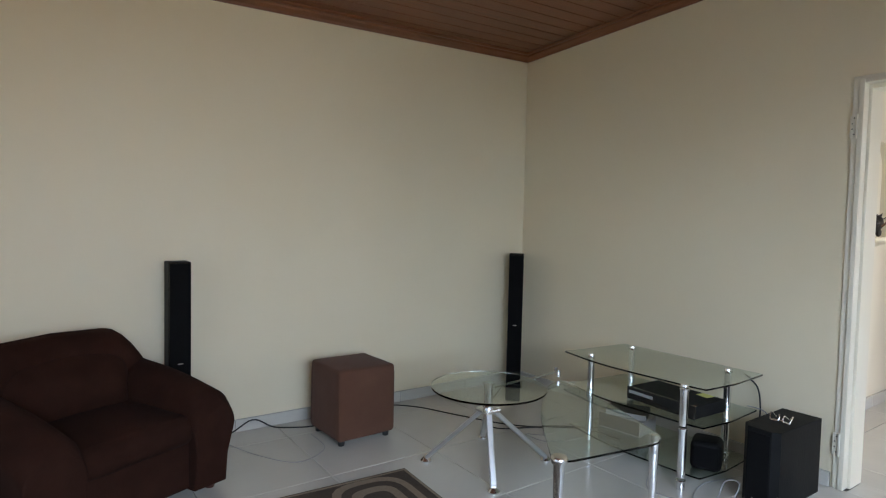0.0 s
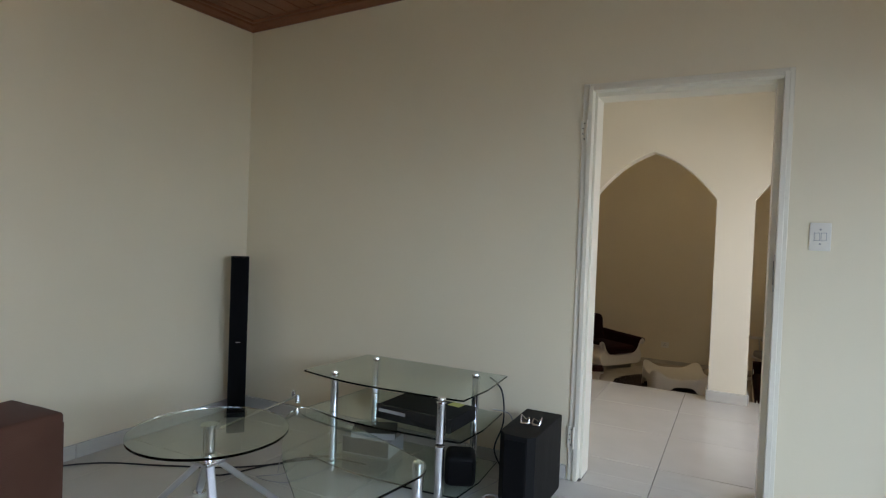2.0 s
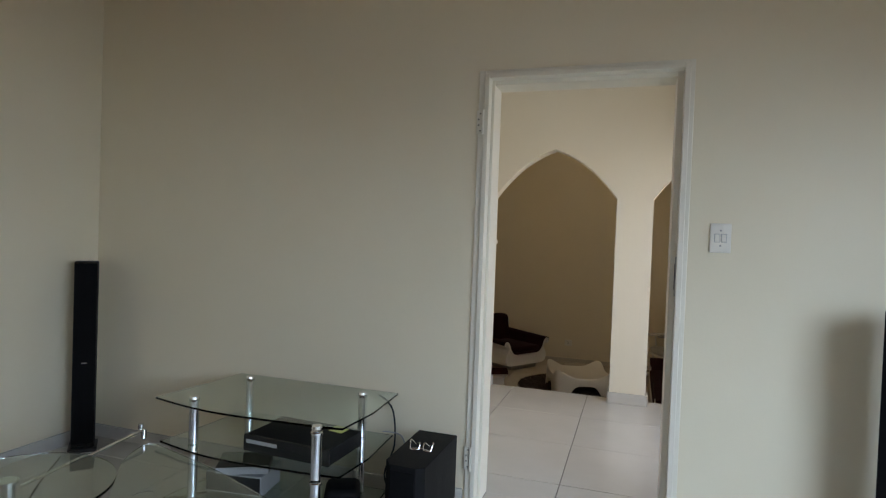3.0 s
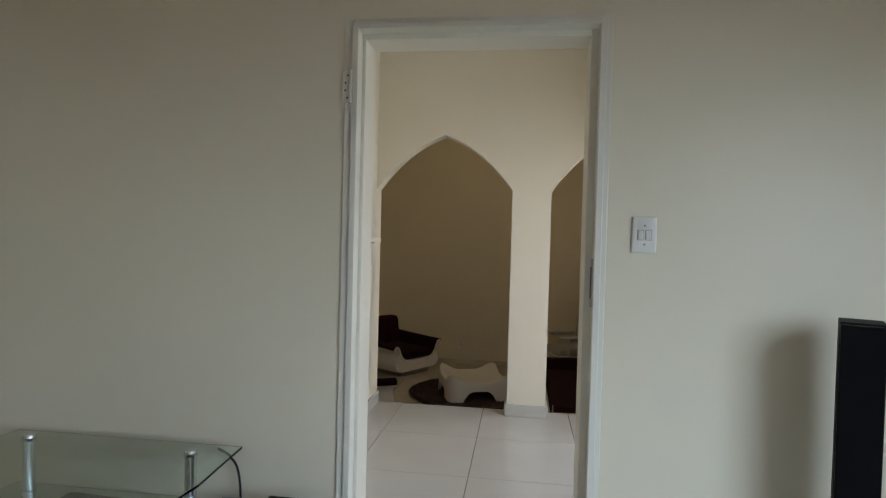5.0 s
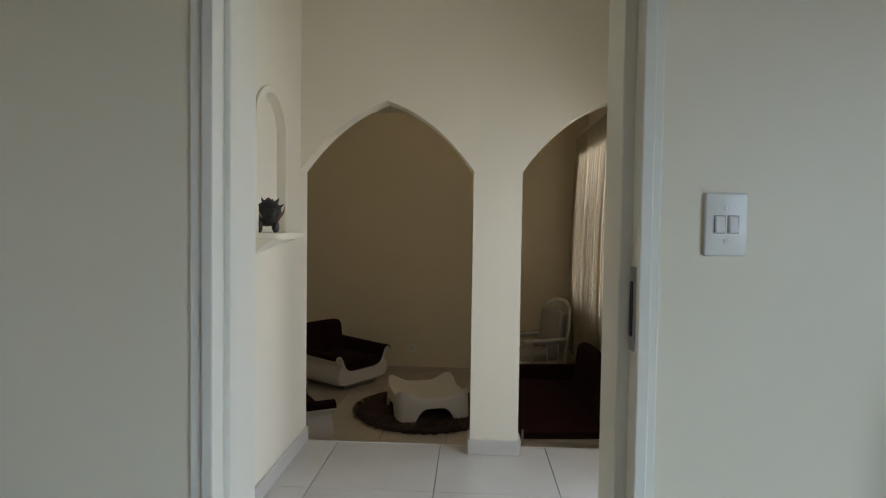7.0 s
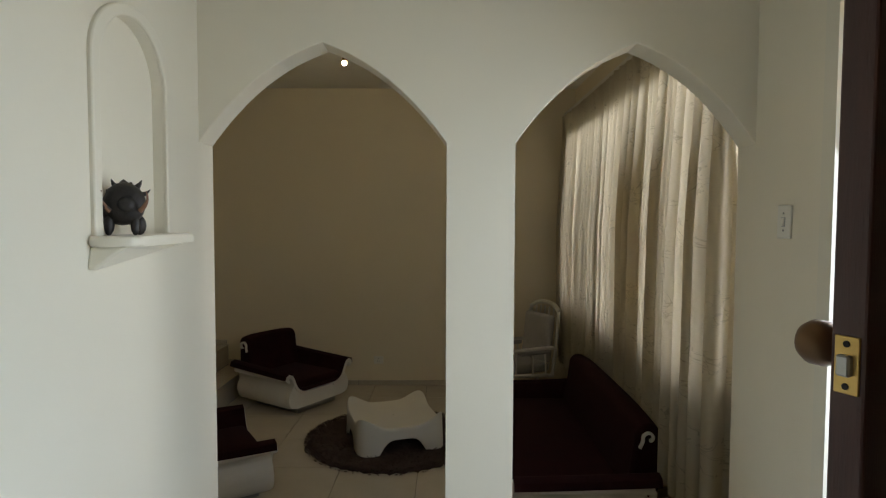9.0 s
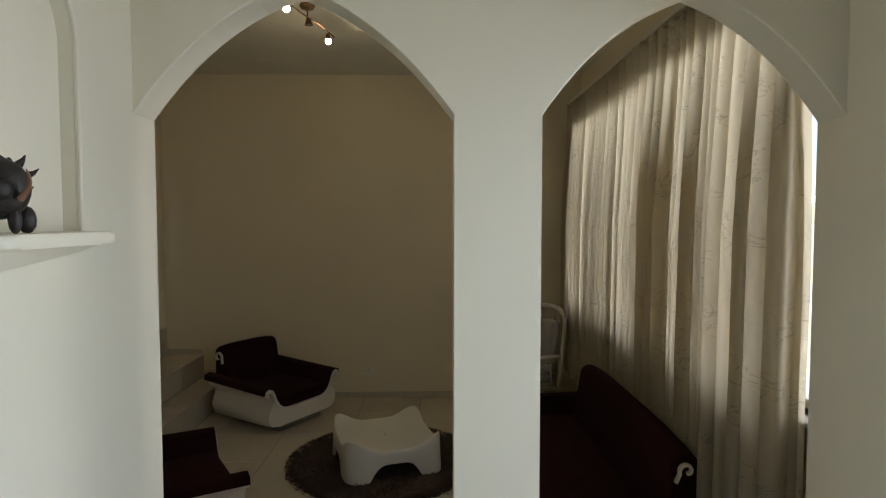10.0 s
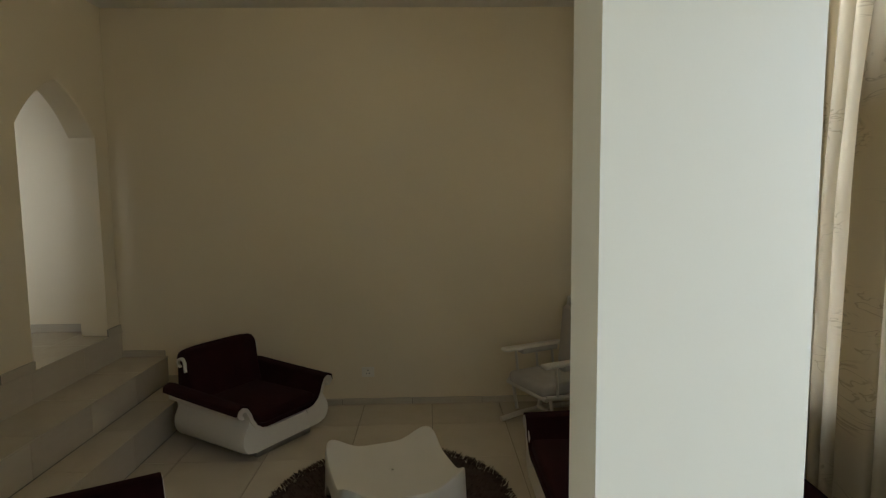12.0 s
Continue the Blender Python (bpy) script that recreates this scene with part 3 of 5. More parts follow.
def niche():
    """The arched recess in the hall wall, with its raised rim and bracket shelf."""
    rim = structure("niche", arched([(1.425 + NY, 1.82 + NY)], (1.425 + NY, 1.82 + NY), HL, HL - NICHE, 1.25, 1.77, 0.20, 3.0, axis="y", shape=round_height), PLASTER, "arched plaster niche with a raised rim in the hall wall", "niche")
    soften(rim, 0.006, 2, 50)
    bm = bmesh.new()
    outline = [(1.425, 1.25)] + [(1.6225 - 0.1975 * math.cos(math.pi * i / 24), 1.77 + 0.20 * math.sin(math.pi * i / 24)) for i in range(25)] + [(1.82, 1.25)]
    mid = 1.6225
    outer = [(mid + (y - mid) * 1.2, z if i in (0, len(outline) - 1) else z + 0.035) for i, (y, z) in enumerate(outline)]
    front = [[bm.verts.new((HL + d, y + NY, z)) for y, z in line] for line, d in ((outline, 0.001), (outline, 0.014), (outer, 0.014), (outer, 0.0))]
    for a, b in zip(front, front[1:]):
        for i in range(len(a) - 1):
            bm.faces.new((a[i], a[i + 1], b[i + 1], b[i]))
    soften(part("niche_rim", bm, PLASTER, rim, smooth=True), 0.005, 2, 50)
    depth = 0.13
    plan = rounded([(HL - NICHE + 0.005, 1.43), (HL, 1.36), (HL + depth, 1.375), (HL + depth, 1.79), (HL, 1.845), (HL - NICHE + 0.005, 1.815)], 0.05)
    shelf = part("niche_shelf", slab([(x, y + NY) for x, y in plan], 1.252, 1.282, 0.009), PLASTER, rim, "thick white plaster shelf with a rounded front", smooth=True)
    low = bmesh.new()
    top = [low.verts.new((p[0], p[1] + NY, p[2])) for p in ((HL, 1.375, 1.253), (HL + 0.10, 1.39, 1.253), (HL + 0.10, 1.77, 1.253), (HL, 1.825, 1.253))]
    bottom = [low.verts.new((p[0], p[1] + NY, p[2])) for p in ((HL, 1.36, 1.185), (HL + 0.02, 1.365, 1.185), (HL + 0.02, 1.75, 1.225), (HL, 1.80, 1.225))]
    low.faces.new(top)
    low.faces.new(bottom[::-1])
    for i in range(4):
        low.faces.new((top[i], top[(i + 1) % 4], bottom[(i + 1) % 4], bottom[i]))
    soften(part("bracket", low, PLASTER, shelf), 0.008, 2)


niche()


def carved_creature():
    """A small carved boar-like figure: one mesh of body, head, spikes, tusks and feet."""
    bm = bmesh.new()

    def blob(x, y, z, rx, ry, rz, level=3):
        made = bmesh.ops.create_icosphere(bm, subdivisions=level, radius=1)["verts"]
        for v in made:
            n = 1 + 0.05 * noise.noise(v.co * 3.0 + Vector((x * 40, y * 40, z * 40)))
            v.co = Vector((x + v.co.x * rx * n, y + v.co.y * ry * n, z + v.co.z * rz * n))

    blob(0.0, 0.0, 0.085, 0.055, 0.065, 0.055)
    blob(0.04, 0.012, 0.098, 0.052, 0.066, 0.066)
    blob(0.085, 0.02, 0.095, 0.026, 0.03, 0.026, 2)
    blob(-0.005, -0.085, 0.05, 0.03, 0.045, 0.022, 2)
    for y in (-0.045, 0.055):
        blob(0.055, y * 0.8, 0.03, 0.014, 0.015, 0.032, 2)
        blob(-0.03, y, 0.03, 0.02, 0.022, 0.032, 2)
    for turn, length, thick in ((122, 0.024, 0.010), (92, 0.014, 0.022), (70, 0.010, 0.016), (48, 0.030, 0.012), (20, 0.034, 0.010), (150, 0.012, 0.012), (-8, 0.016, 0.010)):
        ang = radians(turn)
        base = Vector((0.03, 0.012 + 0.052 * math.cos(ang), 0.108 + 0.050 * math.sin(ang)))
        way = Vector((0.1, math.cos(ang), math.sin(ang))).normalized()
        bend = base + way * length * 0.6
        rod(base, bend, thick, thick * 0.55, 8, bm)
        rod(bend, bend + (way + Vector((0, 0, 0.5))).normalized() * length * 0.5, thick * 0.55, 0.001, 8, bm)
    bmesh.ops.create_cube(bm, size=0.001, matrix=Matrix.Translation((0, 0, 0.085)))
    first = len(bm.faces)
    for side in (-1, 1):
        last = Vector((0.085, 0.015 + side * 0.045, 0.075))
        for k in range(5):
            step = Vector((0.008, side * 0.012 * (1 - k / 3), 0.012))
            rod(last, last + step, 0.0085 - k * 0.0014, 0.0085 - (k + 1) * 0.0014, 8, bm)
            last = last + step
    bm.faces.ensure_lookup_table()
    for face in bm.faces[first:]:
        face.material_index = 1
    ob = part("carved_figure", bm, CARVED, smooth=True)
    ob.data.materials.append(HORN)
    ob.data.transform(Matrix.Diagonal((0.82, 0.88, 0.98, 1)))
    ob.matrix_world = pose(HL + 0.01, 1.585, 1.282, 0, 0, -64)
    tagged(ob, "black carved wooden spiky animal with brown tusks on a shelf", "figurine")


carved_creature()


def outer_door():
    """Dark door standing open into the hall, its free edge towards the doorway, and its frame."""
    frame_ob = structure("door_2", boxes((HR - 0.012, EDGE1 - 0.03, 0, HR + 0.212, EDGE1 + 0.035, 2.095)), FRAME, "cream enamelled steel frame of the outer door", "door frame")
    part("door_jamb", boxes((HR - 0.012, EDGE0 - 0.035, 0, HR + 0.212, EDGE0 + 0.03, 2.095)), FRAME, frame_ob)
    part("door_head", boxes((HR - 0.012, EDGE0 + 0.03, 2.03, HR + 0.212, EDGE1 - 0.03, 2.095)), FRAME, frame_ob)
    keep = part("strike_plate", box(HR + 0.01, EDGE1 - 0.033, 1.12, HR + 0.045, EDGE1 - 0.0295, 1.28, 0.001, 1), STEEL, frame_ob, "steel strike plate with a dark slot")
    part("slot", box(HR + 0.018, EDGE1 - 0.035, 1.15, HR + 0.036, EDGE1 - 0.0325, 1.25), SLOT, keep)
    hinge, free = Vector((1.80, 0.745)), Vector((0.968, 0.395))
    way = free - hinge
    ob = thing("outer_door", Matrix.Translation((hinge.x, hinge.y, 0.012)) @ pose(0, 0, 0, 0, 0, math.degrees(math.atan2(way.y, way.x))), "dark red-brown wooden door standing open into the hall", "door")
    w = way.length
    leaf = part("door_leaf", boxes((0, -0.018, 0, w, 0.018, 2.02)), MAHOGANY, ob)
    soften(leaf, 0.003, 2)
    for y in (0.018, -0.018):
        for z0, z1 in ((0.25, 0.85), (1.05, 1.85)):
            for x0, x1 in ((0.12, w / 2 - 0.05), (w / 2 + 0.05, w - 0.12)):
                part("panel", box(x0, y - 0.008, z0, x1, y + 0.008, z1, 0.006, 2), MAHOGANY, leaf)
    latch = part("latch_plate", box(w - 0.001, -0.0125, 1.14, w + 0.0025, 0.0125, 1.20, 0.0008, 1), BRASS, ob, "worn brass latch plate on the door edge")
    part("latch", box(w + 0.001, -0.007, 1.159, w + 0.010, 0.007, 1.181, 0.002, 1), STEEL, latch)
    for z in (1.148, 1.192):
        part("screw", rod((w + 0.002, 0, z), (w + 0.0035, 0, z), 0.0035, sides=10), SLOT, latch)
    knob_shape = [(0.031, 0.0), (0.031, 0.005), (0.013, 0.009), (0.012, 0.028), (0.020, 0.034), (0.027, 0.046), (0.027, 0.062), (0.021, 0.072), (0.008, 0.075)]
    for side in (1, -1):
        m = pose(w - 0.065, 0.018 * side, 1.174, -90 * side, 0, 0)
        part("door_knob", lathe(knob_shape, 20, m=m), BRONZE, ob, "round brown bronze door knob", smooth=True)


outer_door()


def window(name, m, width, low, high, bays, label):
    """A steel casement window in an opening along x, with sill, in a wall that faces -y."""
    ob = structure(name, boxes((0, 0.06, low, width, 0.10, low + 0.04)), FRAME, label, "window")
    ob.matrix_world = m
    for x0, z0, x1, z1 in ((0, low + 0.04, 0.035, high), (width - 0.035, low + 0.04, width, high), (0.035, high - 0.035, width - 0.035, high)):
        part("window_frame", boxes((x0, 0.06, z0, x1, 0.10, z1)), FRAME, ob)
    for k in range(1, bays):
        x = width * k / bays
        part("mullion", boxes((x - 0.014, 0.065, low + 0.04, x + 0.014, 0.095, high - 0.035)), FRAME, ob)
    for k in range(bays):
        x0, x1 = width * k / bays + 0.03, width * (k + 1) / bays - 0.03
        pane_ob = part("pane", boxes((x0, 0.078, low + 0.045, x1, 0.082, high - 0.04)), PANE, ob)
        pane_ob.visible_shadow = False
    part("window_sill", box(-0.03, -0.06, low - 0.025, width + 0.03, 0.06, low, 0.006, 2), SILL, ob, "pale stone window sill")
    return ob


window("window_1", pose(XE, -1.25, 0, 0, 0, -90), 2.7, 0.85, 2.15, 3, "wide steel-framed window of the living room")
# assumed window, never in view, set round the back fill lamp
window("window_back_added", pose(1.1, YS, 0, 0, 0, 180), 1.8, 0.9, 2.1, 2, "steel-framed window added out of view in the south wall")
window("window_3", pose(LE, WIN1, 0, 0, 0, -90), WIN1 - WIN0, SILL_Z, HEAD_Z, 4, "wide steel-framed window behind the curtains")


def curtain(y0, y1, folds, seed, label):
    """A hanging curtain along y: pinched pleats at its head that fall into uneven, rounded folds."""
    rng = random.Random(seed)
    columns, rows = int((y1 - y0) * 240), 26
    widths = [rng.uniform(0.6, 1.5) for _ in range(folds)]
    total = sum(widths)
    depth = [rng.uniform(0.6, 1.35) for _ in range(folds + 1)]
    lean = [rng.uniform(-1, 1) for _ in range(folds + 1)]
    fold = [rng.choice((0.03, 0.08, 0.14, 0.22, 0.38)) for _ in range(folds)]
    sharp = [rng.uniform(0.75, 1.1) for _ in range(folds)]
    bm = bmesh.new()
    uv = bm.loops.layers.uv.new("UVMap")
    grid, top, hem = [], 2.50, -0.2
    for r in range(rows + 1):
        f = (r / rows) ** 1.25
        z = top + (hem - top) * f
        line = []
        for c in range(columns + 1):
            s = c / columns
            place, k = s * total, 0
            while k < folds - 1 and place > widths[k]:
                place -= widths[k]
                k += 1
            inside = place / widths[k]
            mix = inside * inside * (3 - 2 * inside)
            deep = depth[k] * (1 - mix) + depth[k + 1] * mix
            slide = lean[k] * (1 - mix) + lean[k + 1] * mix
            swing = math.cos(2 * math.pi * inside)
            swing = math.copysign(abs(swing) ** sharp[k], swing)
            pinch = max(0.0, 1 - f / 0.07)
            x = 1.912 + deep * swing * (0.034 + 0.056 * min(1, f * 2.2)) - 0.018 * pinch * math.cos(2 * math.pi * inside * 2)
            x += 0.010 * math.sin(4 * s + 3 * f) + 0.005 * noise.noise(Vector((s * 30, f * 5, seed)))
            y = y0 + (y1 - y0) * s + 0.018 * slide * f + fold[k] * widths[k] * (y1 - y0) / total * math.sin(4 * math.pi * inside) * min(1, f * 3)
            dz = 0.010 * math.sin(k * 2.3) * (r == rows) + 0.016 * math.cos(2 * math.pi * inside) * pinch
            line.append(bm.verts.new((x, y, z + dz)))
        grid.append(line)
    for r in range(rows):
        for c in range(columns):
            face = bm.faces.new((grid[r][c], grid[r][c + 1], grid[r + 1][c + 1], grid[r + 1][c]))
            for loop, (cc, rr) in zip(face.loops, ((c, r), (c + 1, r), (c + 1, r + 1), (c, r + 1))):
                loop[uv].uv = (cc / columns * (y1 - y0) * 1.6 + seed, -((rr / rows) ** 1.25) * 2.7)
    ob = thing("curtain", Matrix.Identity(4), label, "curtain", "curtains at the lounge window")
    drape = part("drape", bm, CLOTH, ob)
    for poly in drape.data.polygons:
        poly.use_smooth = True
    part("heading_tape", boxes((1.89, y0 + 0.01, 2.475, 1.92, y1 - 0.01, 2.500)), CLOTH, ob)
    return ob


curtain(2.575, 4.36, 15, 3, "cream printed curtain hanging in deep folds, backlit by the window")
curtain(4.33, 6.28, 21, 8, "cream printed curtain drawn across the window in tight folds")
rail = thing("curtain_rail", Matrix.Identity(4), "white curtain rail above the lounge window", "curtain rail")
part("track", boxes((1.89, 2.40, 2.505, 1.92, 6.38, 2.535)), WHITE_PLASTIC, rail)
for y in (2.5, 3.8, 5.1, 6.3):
    part("bracket", boxes((1.895, y - 0.012, 2.515, LE, y + 0.012, 2.53)), STEEL, rail)


def wall_socket():
    ob = thing("wall_socket", pose(-0.21, LB, -0.29), "white plastic power socket low on the lounge wall", "socket")
    part("socket_plate", box(-0.055, -0.01, -0.045, 0.055, 0, 0.045, 0.004, 2), WHITE_PLASTIC, ob)
    for x, z in ((-0.012, -0.012), (0.012, -0.012), (0, 0.014)):
        part("pin_hole", rod((x, -0.0085, z), (x, -0.0115, z), 0.005, sides=10), SLOT, ob)
    part("rocker", box(0.03, -0.014, -0.012, 0.045, -0.009, 0.012, 0.002, 1), WHITE_PLASTIC, ob)


wall_socket()


def spot_bar():
    """A bent bar of spotlights under the lounge ceiling, one of them lit."""
    ob = thing("ceiling_spotlight", pose(-0.40, 4.52, LTOP), "brown metal spotlight bar on the ceiling with glowing bulbs", "ceiling lamp")
    part("ceiling_rose", lathe([(0.055, 0), (0.055, -0.012), (0.045, -0.028), (0.02, -0.034)], 24), BRONZE, ob, smooth=True)
    part("stem", rod((0, 0, -0.03), (0, 0, -0.085), 0.006, sides=10), BRONZE, ob)
    part("bar", tube([(-0.09, -0.42, -0.075), (-0.05, -0.25, -0.095), (0.0, 0.0, -0.085), (0.05, 0.22, -0.07), (0.12, 0.40, -0.10)], 0.0065, 5), BRONZE, ob, smooth=True)
    for i, (x, y, z) in enumerate(((-0.07, -0.33, -0.085), (0.0, 0.02, -0.085), (0.08, 0.34, -0.09))):
        head = part("spot_head", rod((x, y, z), (x + 0.004, y, z - 0.05), 0.012, 0.03, 18), BRONZE, ob, smooth=True)
        if i != 1:
            bulb = bmesh.new()
            bmesh.ops.create_uvsphere(bulb, u_segments=14, v_segments=10, radius=0.021, matrix=Matrix.Translation((x + 0.004, y, z - 0.062)))
            part("bulb", bulb, BULB, head, "glowing warm bulb", smooth=True)


spot_bar()

# ---- skirtings ----
skirting("skirting_west", XW + 0.009, YS, XW + 0.009, 0, 0, 0.075, (1, 0))
skirting("skirting_north", XW + 0.02, -0.009, -0.03, -0.009, 0, 0.075, (0, 1))
skirting("skirting_north_right", 0.95, -0.009, XE, -0.009, 0, 0.075, (0, 1))
skirting("skirting_hall_left", HL + 0.009, HB + 0.02, HL + 0.009, AB - 0.005, 0, 0.085, (1, 0))
skirting("skirting_pillar", PIL_L - 0.012, HF - 0.009, PIL_R + 0.012, HF - 0.009, 0, 0.085, (0, 1), length=0.3)
skirting("skirting_pillar_left", PIL_L - 0.009, HF - 0.0, PIL_L - 0.009, AB, 0, 0.085, (1, 0), length=0.2)
skirting("skirting_pillar_right", PIL_R + 0.009, HF - 0.0, PIL_R + 0.009, AB, 0, 0.085, (1, 0), length=0.2)
skirting("skirting_hall_right", HR - 0.009, EDGE1 + 0.04, HR - 0.009, AB, 0, 0.085, (1, 0))
skirting("skirting_lounge", E_X, LB - 0.009, LE, LB - 0.009, LF, 0.055, (0, 1), TILE_SAND)
skirting("skirting_tread_low", C_X, LB - 0.009, E_X - 0.02, LB - 0.009, -0.345, 0.055, (0, 1), TILE_SAND)
skirting("skirting_tread_high", UX, LB - 0.009, C_X - 0.02, LB - 0.009, -0.115, 0.055, (0, 1), TILE_SAND)
for a, b in ((5.05, 5.37), (3.85, 4.15), (6.27, 6.47)):
    skirting("skirting_pier", UX + 0.009, a, UX + 0.009, b, UP, 0.06, (1, 0), TILE_SAND)
skirting("skirting_passage", -4.391, AB, -4.391, LB, UP, 0.07, (1, 0), TILE_SAND)
skirting("skirting_passage_far", -4.39, LB - 0.009, UX - 0.22, LB - 0.009, UP, 0.07, (0, 1), TILE_SAND)

# ---- living room ----


def plush_armchair():
    """A rounded, fully upholstered armchair facing +x, its back to the wall."""
    ob = thing("armchair", pose(-1.87, -3.157, 0, 0, 0, 26.7), "dark brown plush armchair with rounded arms against the wall", "armchair")
    w = 0.455

    def cushion(name, x0, y0, z0, x1, y1, z1, r, puff=0.0, label="", lean=0.0):
        bm = box(x0, y0, z0, x1, y1, z1, r, 5)
        bmesh.ops.subdivide_edges(bm, edges=[e for e in bm.edges if e.calc_length() > 0.12], cuts=3, use_grid_fill=True)
        cx, cy, cz = (x0 + x1) / 2, (y0 + y1) / 2, (z0 + z1) / 2
        for v in bm.verts:
            u, t, s = (v.co.x - cx) / (x1 - x0) * 2, (v.co.y - cy) / (y1 - y0) * 2, (v.co.z - cz) / (z1 - z0) * 2
            v.co += Vector((puff * u * (1 - t * t) * (1 - s * s), puff * t * (1 - u * u) * (1 - s * s), puff * s * (1 - u * u) * (1 - t * t)))
            v.co += 0.006 * noise.noise_vector(v.co * 6)
            v.co.x -= lean * (v.co.z - z0)
        return part(name, bm, BROWN, ob, label, smooth=True)

    cushion("seat_base", -0.28, -w + 0.16, 0.028, 0.36, w - 0.16, 0.30, 0.03)
    cushion("seat_cushion", -0.20, -w + 0.17, 0.25, 0.39, w - 0.17, 0.385, 0.055, 0.02)
    # back: a rounded hump that falls away to both arms
    bm = bmesh.new()
    rows = []
    for i in range(25):
        y = -w + 2 * w * i / 24
        u = abs(y) / w
        top = 0.745 - 0.015 * u - (0.26 * max(0, (u - 0.52) / 0.48) ** 1.7)
        ring = []
        for k in range(17):
            a = math.pi * k / 16
            half, mid = 0.115, -0.235 - 0.05 * (1 - u)
            z = top - half + half * math.sin(a)
            ring.append(bm.verts.new((mid + half * math.cos(a) * (1.0 if math.cos(a) > 0 else 0.6), y, z)))
        ring.insert(0, bm.verts.new((-0.10, y, 0.25)))
        ring.append(bm.verts.new((-0.31, y, 0.028)))
        rows.append(ring)
    for a, b in zip(rows, rows[1:]):
        for k in range(len(a) - 1):
            bm.faces.new((a[k], a[k + 1], b[k + 1], b[k]))
    bm.faces.new(rows[0])
    bm.faces.new(rows[-1][::-1])
    part("backrest", bm, BROWN, ob, smooth=True)
    cushion("back_cushion", -0.22, -w + 0.19, 0.34, -0.06, w - 0.19, 0.62, 0.07, 0.03, lean=0.15)
    for side in (-1, 1):
        bm = bmesh.new()
        rings = []
        for i in range(15):
            f = i / 14
            x = -0.26 + 0.68 * f
            top = 0.575 - 0.105 * f ** 0.8 - (0.05 if f > 0.97 else 0) + 0.025 * math.sin(f * math.pi)
            r = 0.105 + 0.012 * f
            ring = [bm.verts.new((x - (0.02 if i == 14 else 0), side * (w - 0.20), 0.028)), bm.verts.new((x, side * (w - 0.20), top - 0.22))]
            for k in range(13):
                a = math.pi * (1 - k / 12) if side > 0 else math.pi * (1 - k / 12)
                ring.append(bm.verts.new((x, side * (w - 0.095 - r * math.cos(math.pi * k / 12) * 1.0), top - r + r * math.sin(math.pi * k / 12))))
            ring.append(bm.verts.new((x, side * (w - 0.02), top - 0.26)))
            ring.append(bm.verts.new((x, side * (w - 0.03), 0.028)))
            rings.append(ring)
        for a, b in zip(rings, rings[1:]):
            for k in range(len(a) - 1):
                bm.faces.new((a[k], a[k + 1], b[k + 1], b[k]))
            bm.faces.new((a[-1], a[0], b[0], b[-1]))
        bm.faces.new(rings[0])
        bm.faces.new(rings[-1][::-1])
        soften(part("armrest", bm, BROWN, ob, smooth=True), 0.025, 3, 50)
    for x in (-0.26, 0.36):
        for y in (-w + 0.08, w - 0.08):
            part("leg", rod((x, y, 0.0), (x, y, 0.04), 0.022, 0.026, 12), MAHOGANY, ob, "short dark wooden foot")


plush_armchair()


def tower_speaker(m, height, label):
    ob = thing("tower_speaker", m, label, "speaker", "tower speakers")
    d, w = 0.14, 0.115
    part("cabinet", box(-d / 2, -w / 2, 0.02, d / 2 - 0.012, w / 2, height, 0.004, 2), BLACK_MATT, ob)
    part("plinth", box(-d / 2 - 0.012, -w / 2 - 0.014, 0, d / 2 + 0.012, w / 2 + 0.014, 0.022, 0.004, 2), BLACK_PLASTIC, ob)
    front = part("front_baffle", box(d / 2 - 0.013, -w / 2 + 0.002, 0.03, d / 2, w / 2 - 0.002, height - 0.005, 0.003, 2), BLACK_GLOSS, ob, "glossy black front panel")
    part("grille", box(d / 2 - 0.002, -w / 2 + 0.003, 0.05, d / 2 + 0.008, w / 2 - 0.003, height - 0.008, 0.004, 2), BLACK_CLOTH, front, "black cloth grille")
    part("badge", box(d / 2 + 0.007, -0.014, height * 0.47, d / 2 + 0.0095, 0.014, height * 0.475), STEEL, front, "small silver bar badge")
    return ob


tower_speaker(pose(-2.285, -2.70, 0, 0, 0, 0), 1.065, "tall slim black tower speaker behind the brown armchair")
tower_speaker(pose(-2.25, -0.19, 0, 0, 0, -43), 1.075, "tall slim black tower speaker in the wall corner")
tower_speaker(pose(1.645, -0.20, 0, 0, 0, -115), 1.085, "tall slim black tower speaker beside the light switch wall")


def ottoman():
    ob = thing("ottoman", pose(-2.0, -1.755, 0, 0, 0, 3), "brown suede cube ottoman on small dark feet by the wall", "ottoman")
    bm = box(-0.185, -0.19, 0.03, 0.185, 0.19, 0.445, 0.018, 4)
    bmesh.ops.subdivide_edges(bm, edges=[e for e in bm.edges if e.calc_length() > 0.2], cuts=5, use_grid_fill=True)
    for v in bm.verts:
        v.co += 0.004 * noise.noise_vector(v.co * 7)
        if v.co.z > 0.42:
            v.co.z += 0.010 * max(0, 1 - (v.co.x / 0.19) ** 2) * max(0, 1 - (v.co.y / 0.19) ** 2)
    body = part("body", bm, SUEDE, ob, smooth=True)
    for x in (-0.18, 0.18):
        for y in (-0.185, 0.185):
            part("seam", tube([(x, y, 0.05), (x, y, 0.22), (x, y, 0.40)], 0.0035, 2), SUEDE, body)
            part("foot", rod((x * 0.82, y * 0.82, 0), (x * 0.82, y * 0.82, 0.035), 0.018, 0.022, 12), BLACK_PLASTIC, ob)


ottoman()


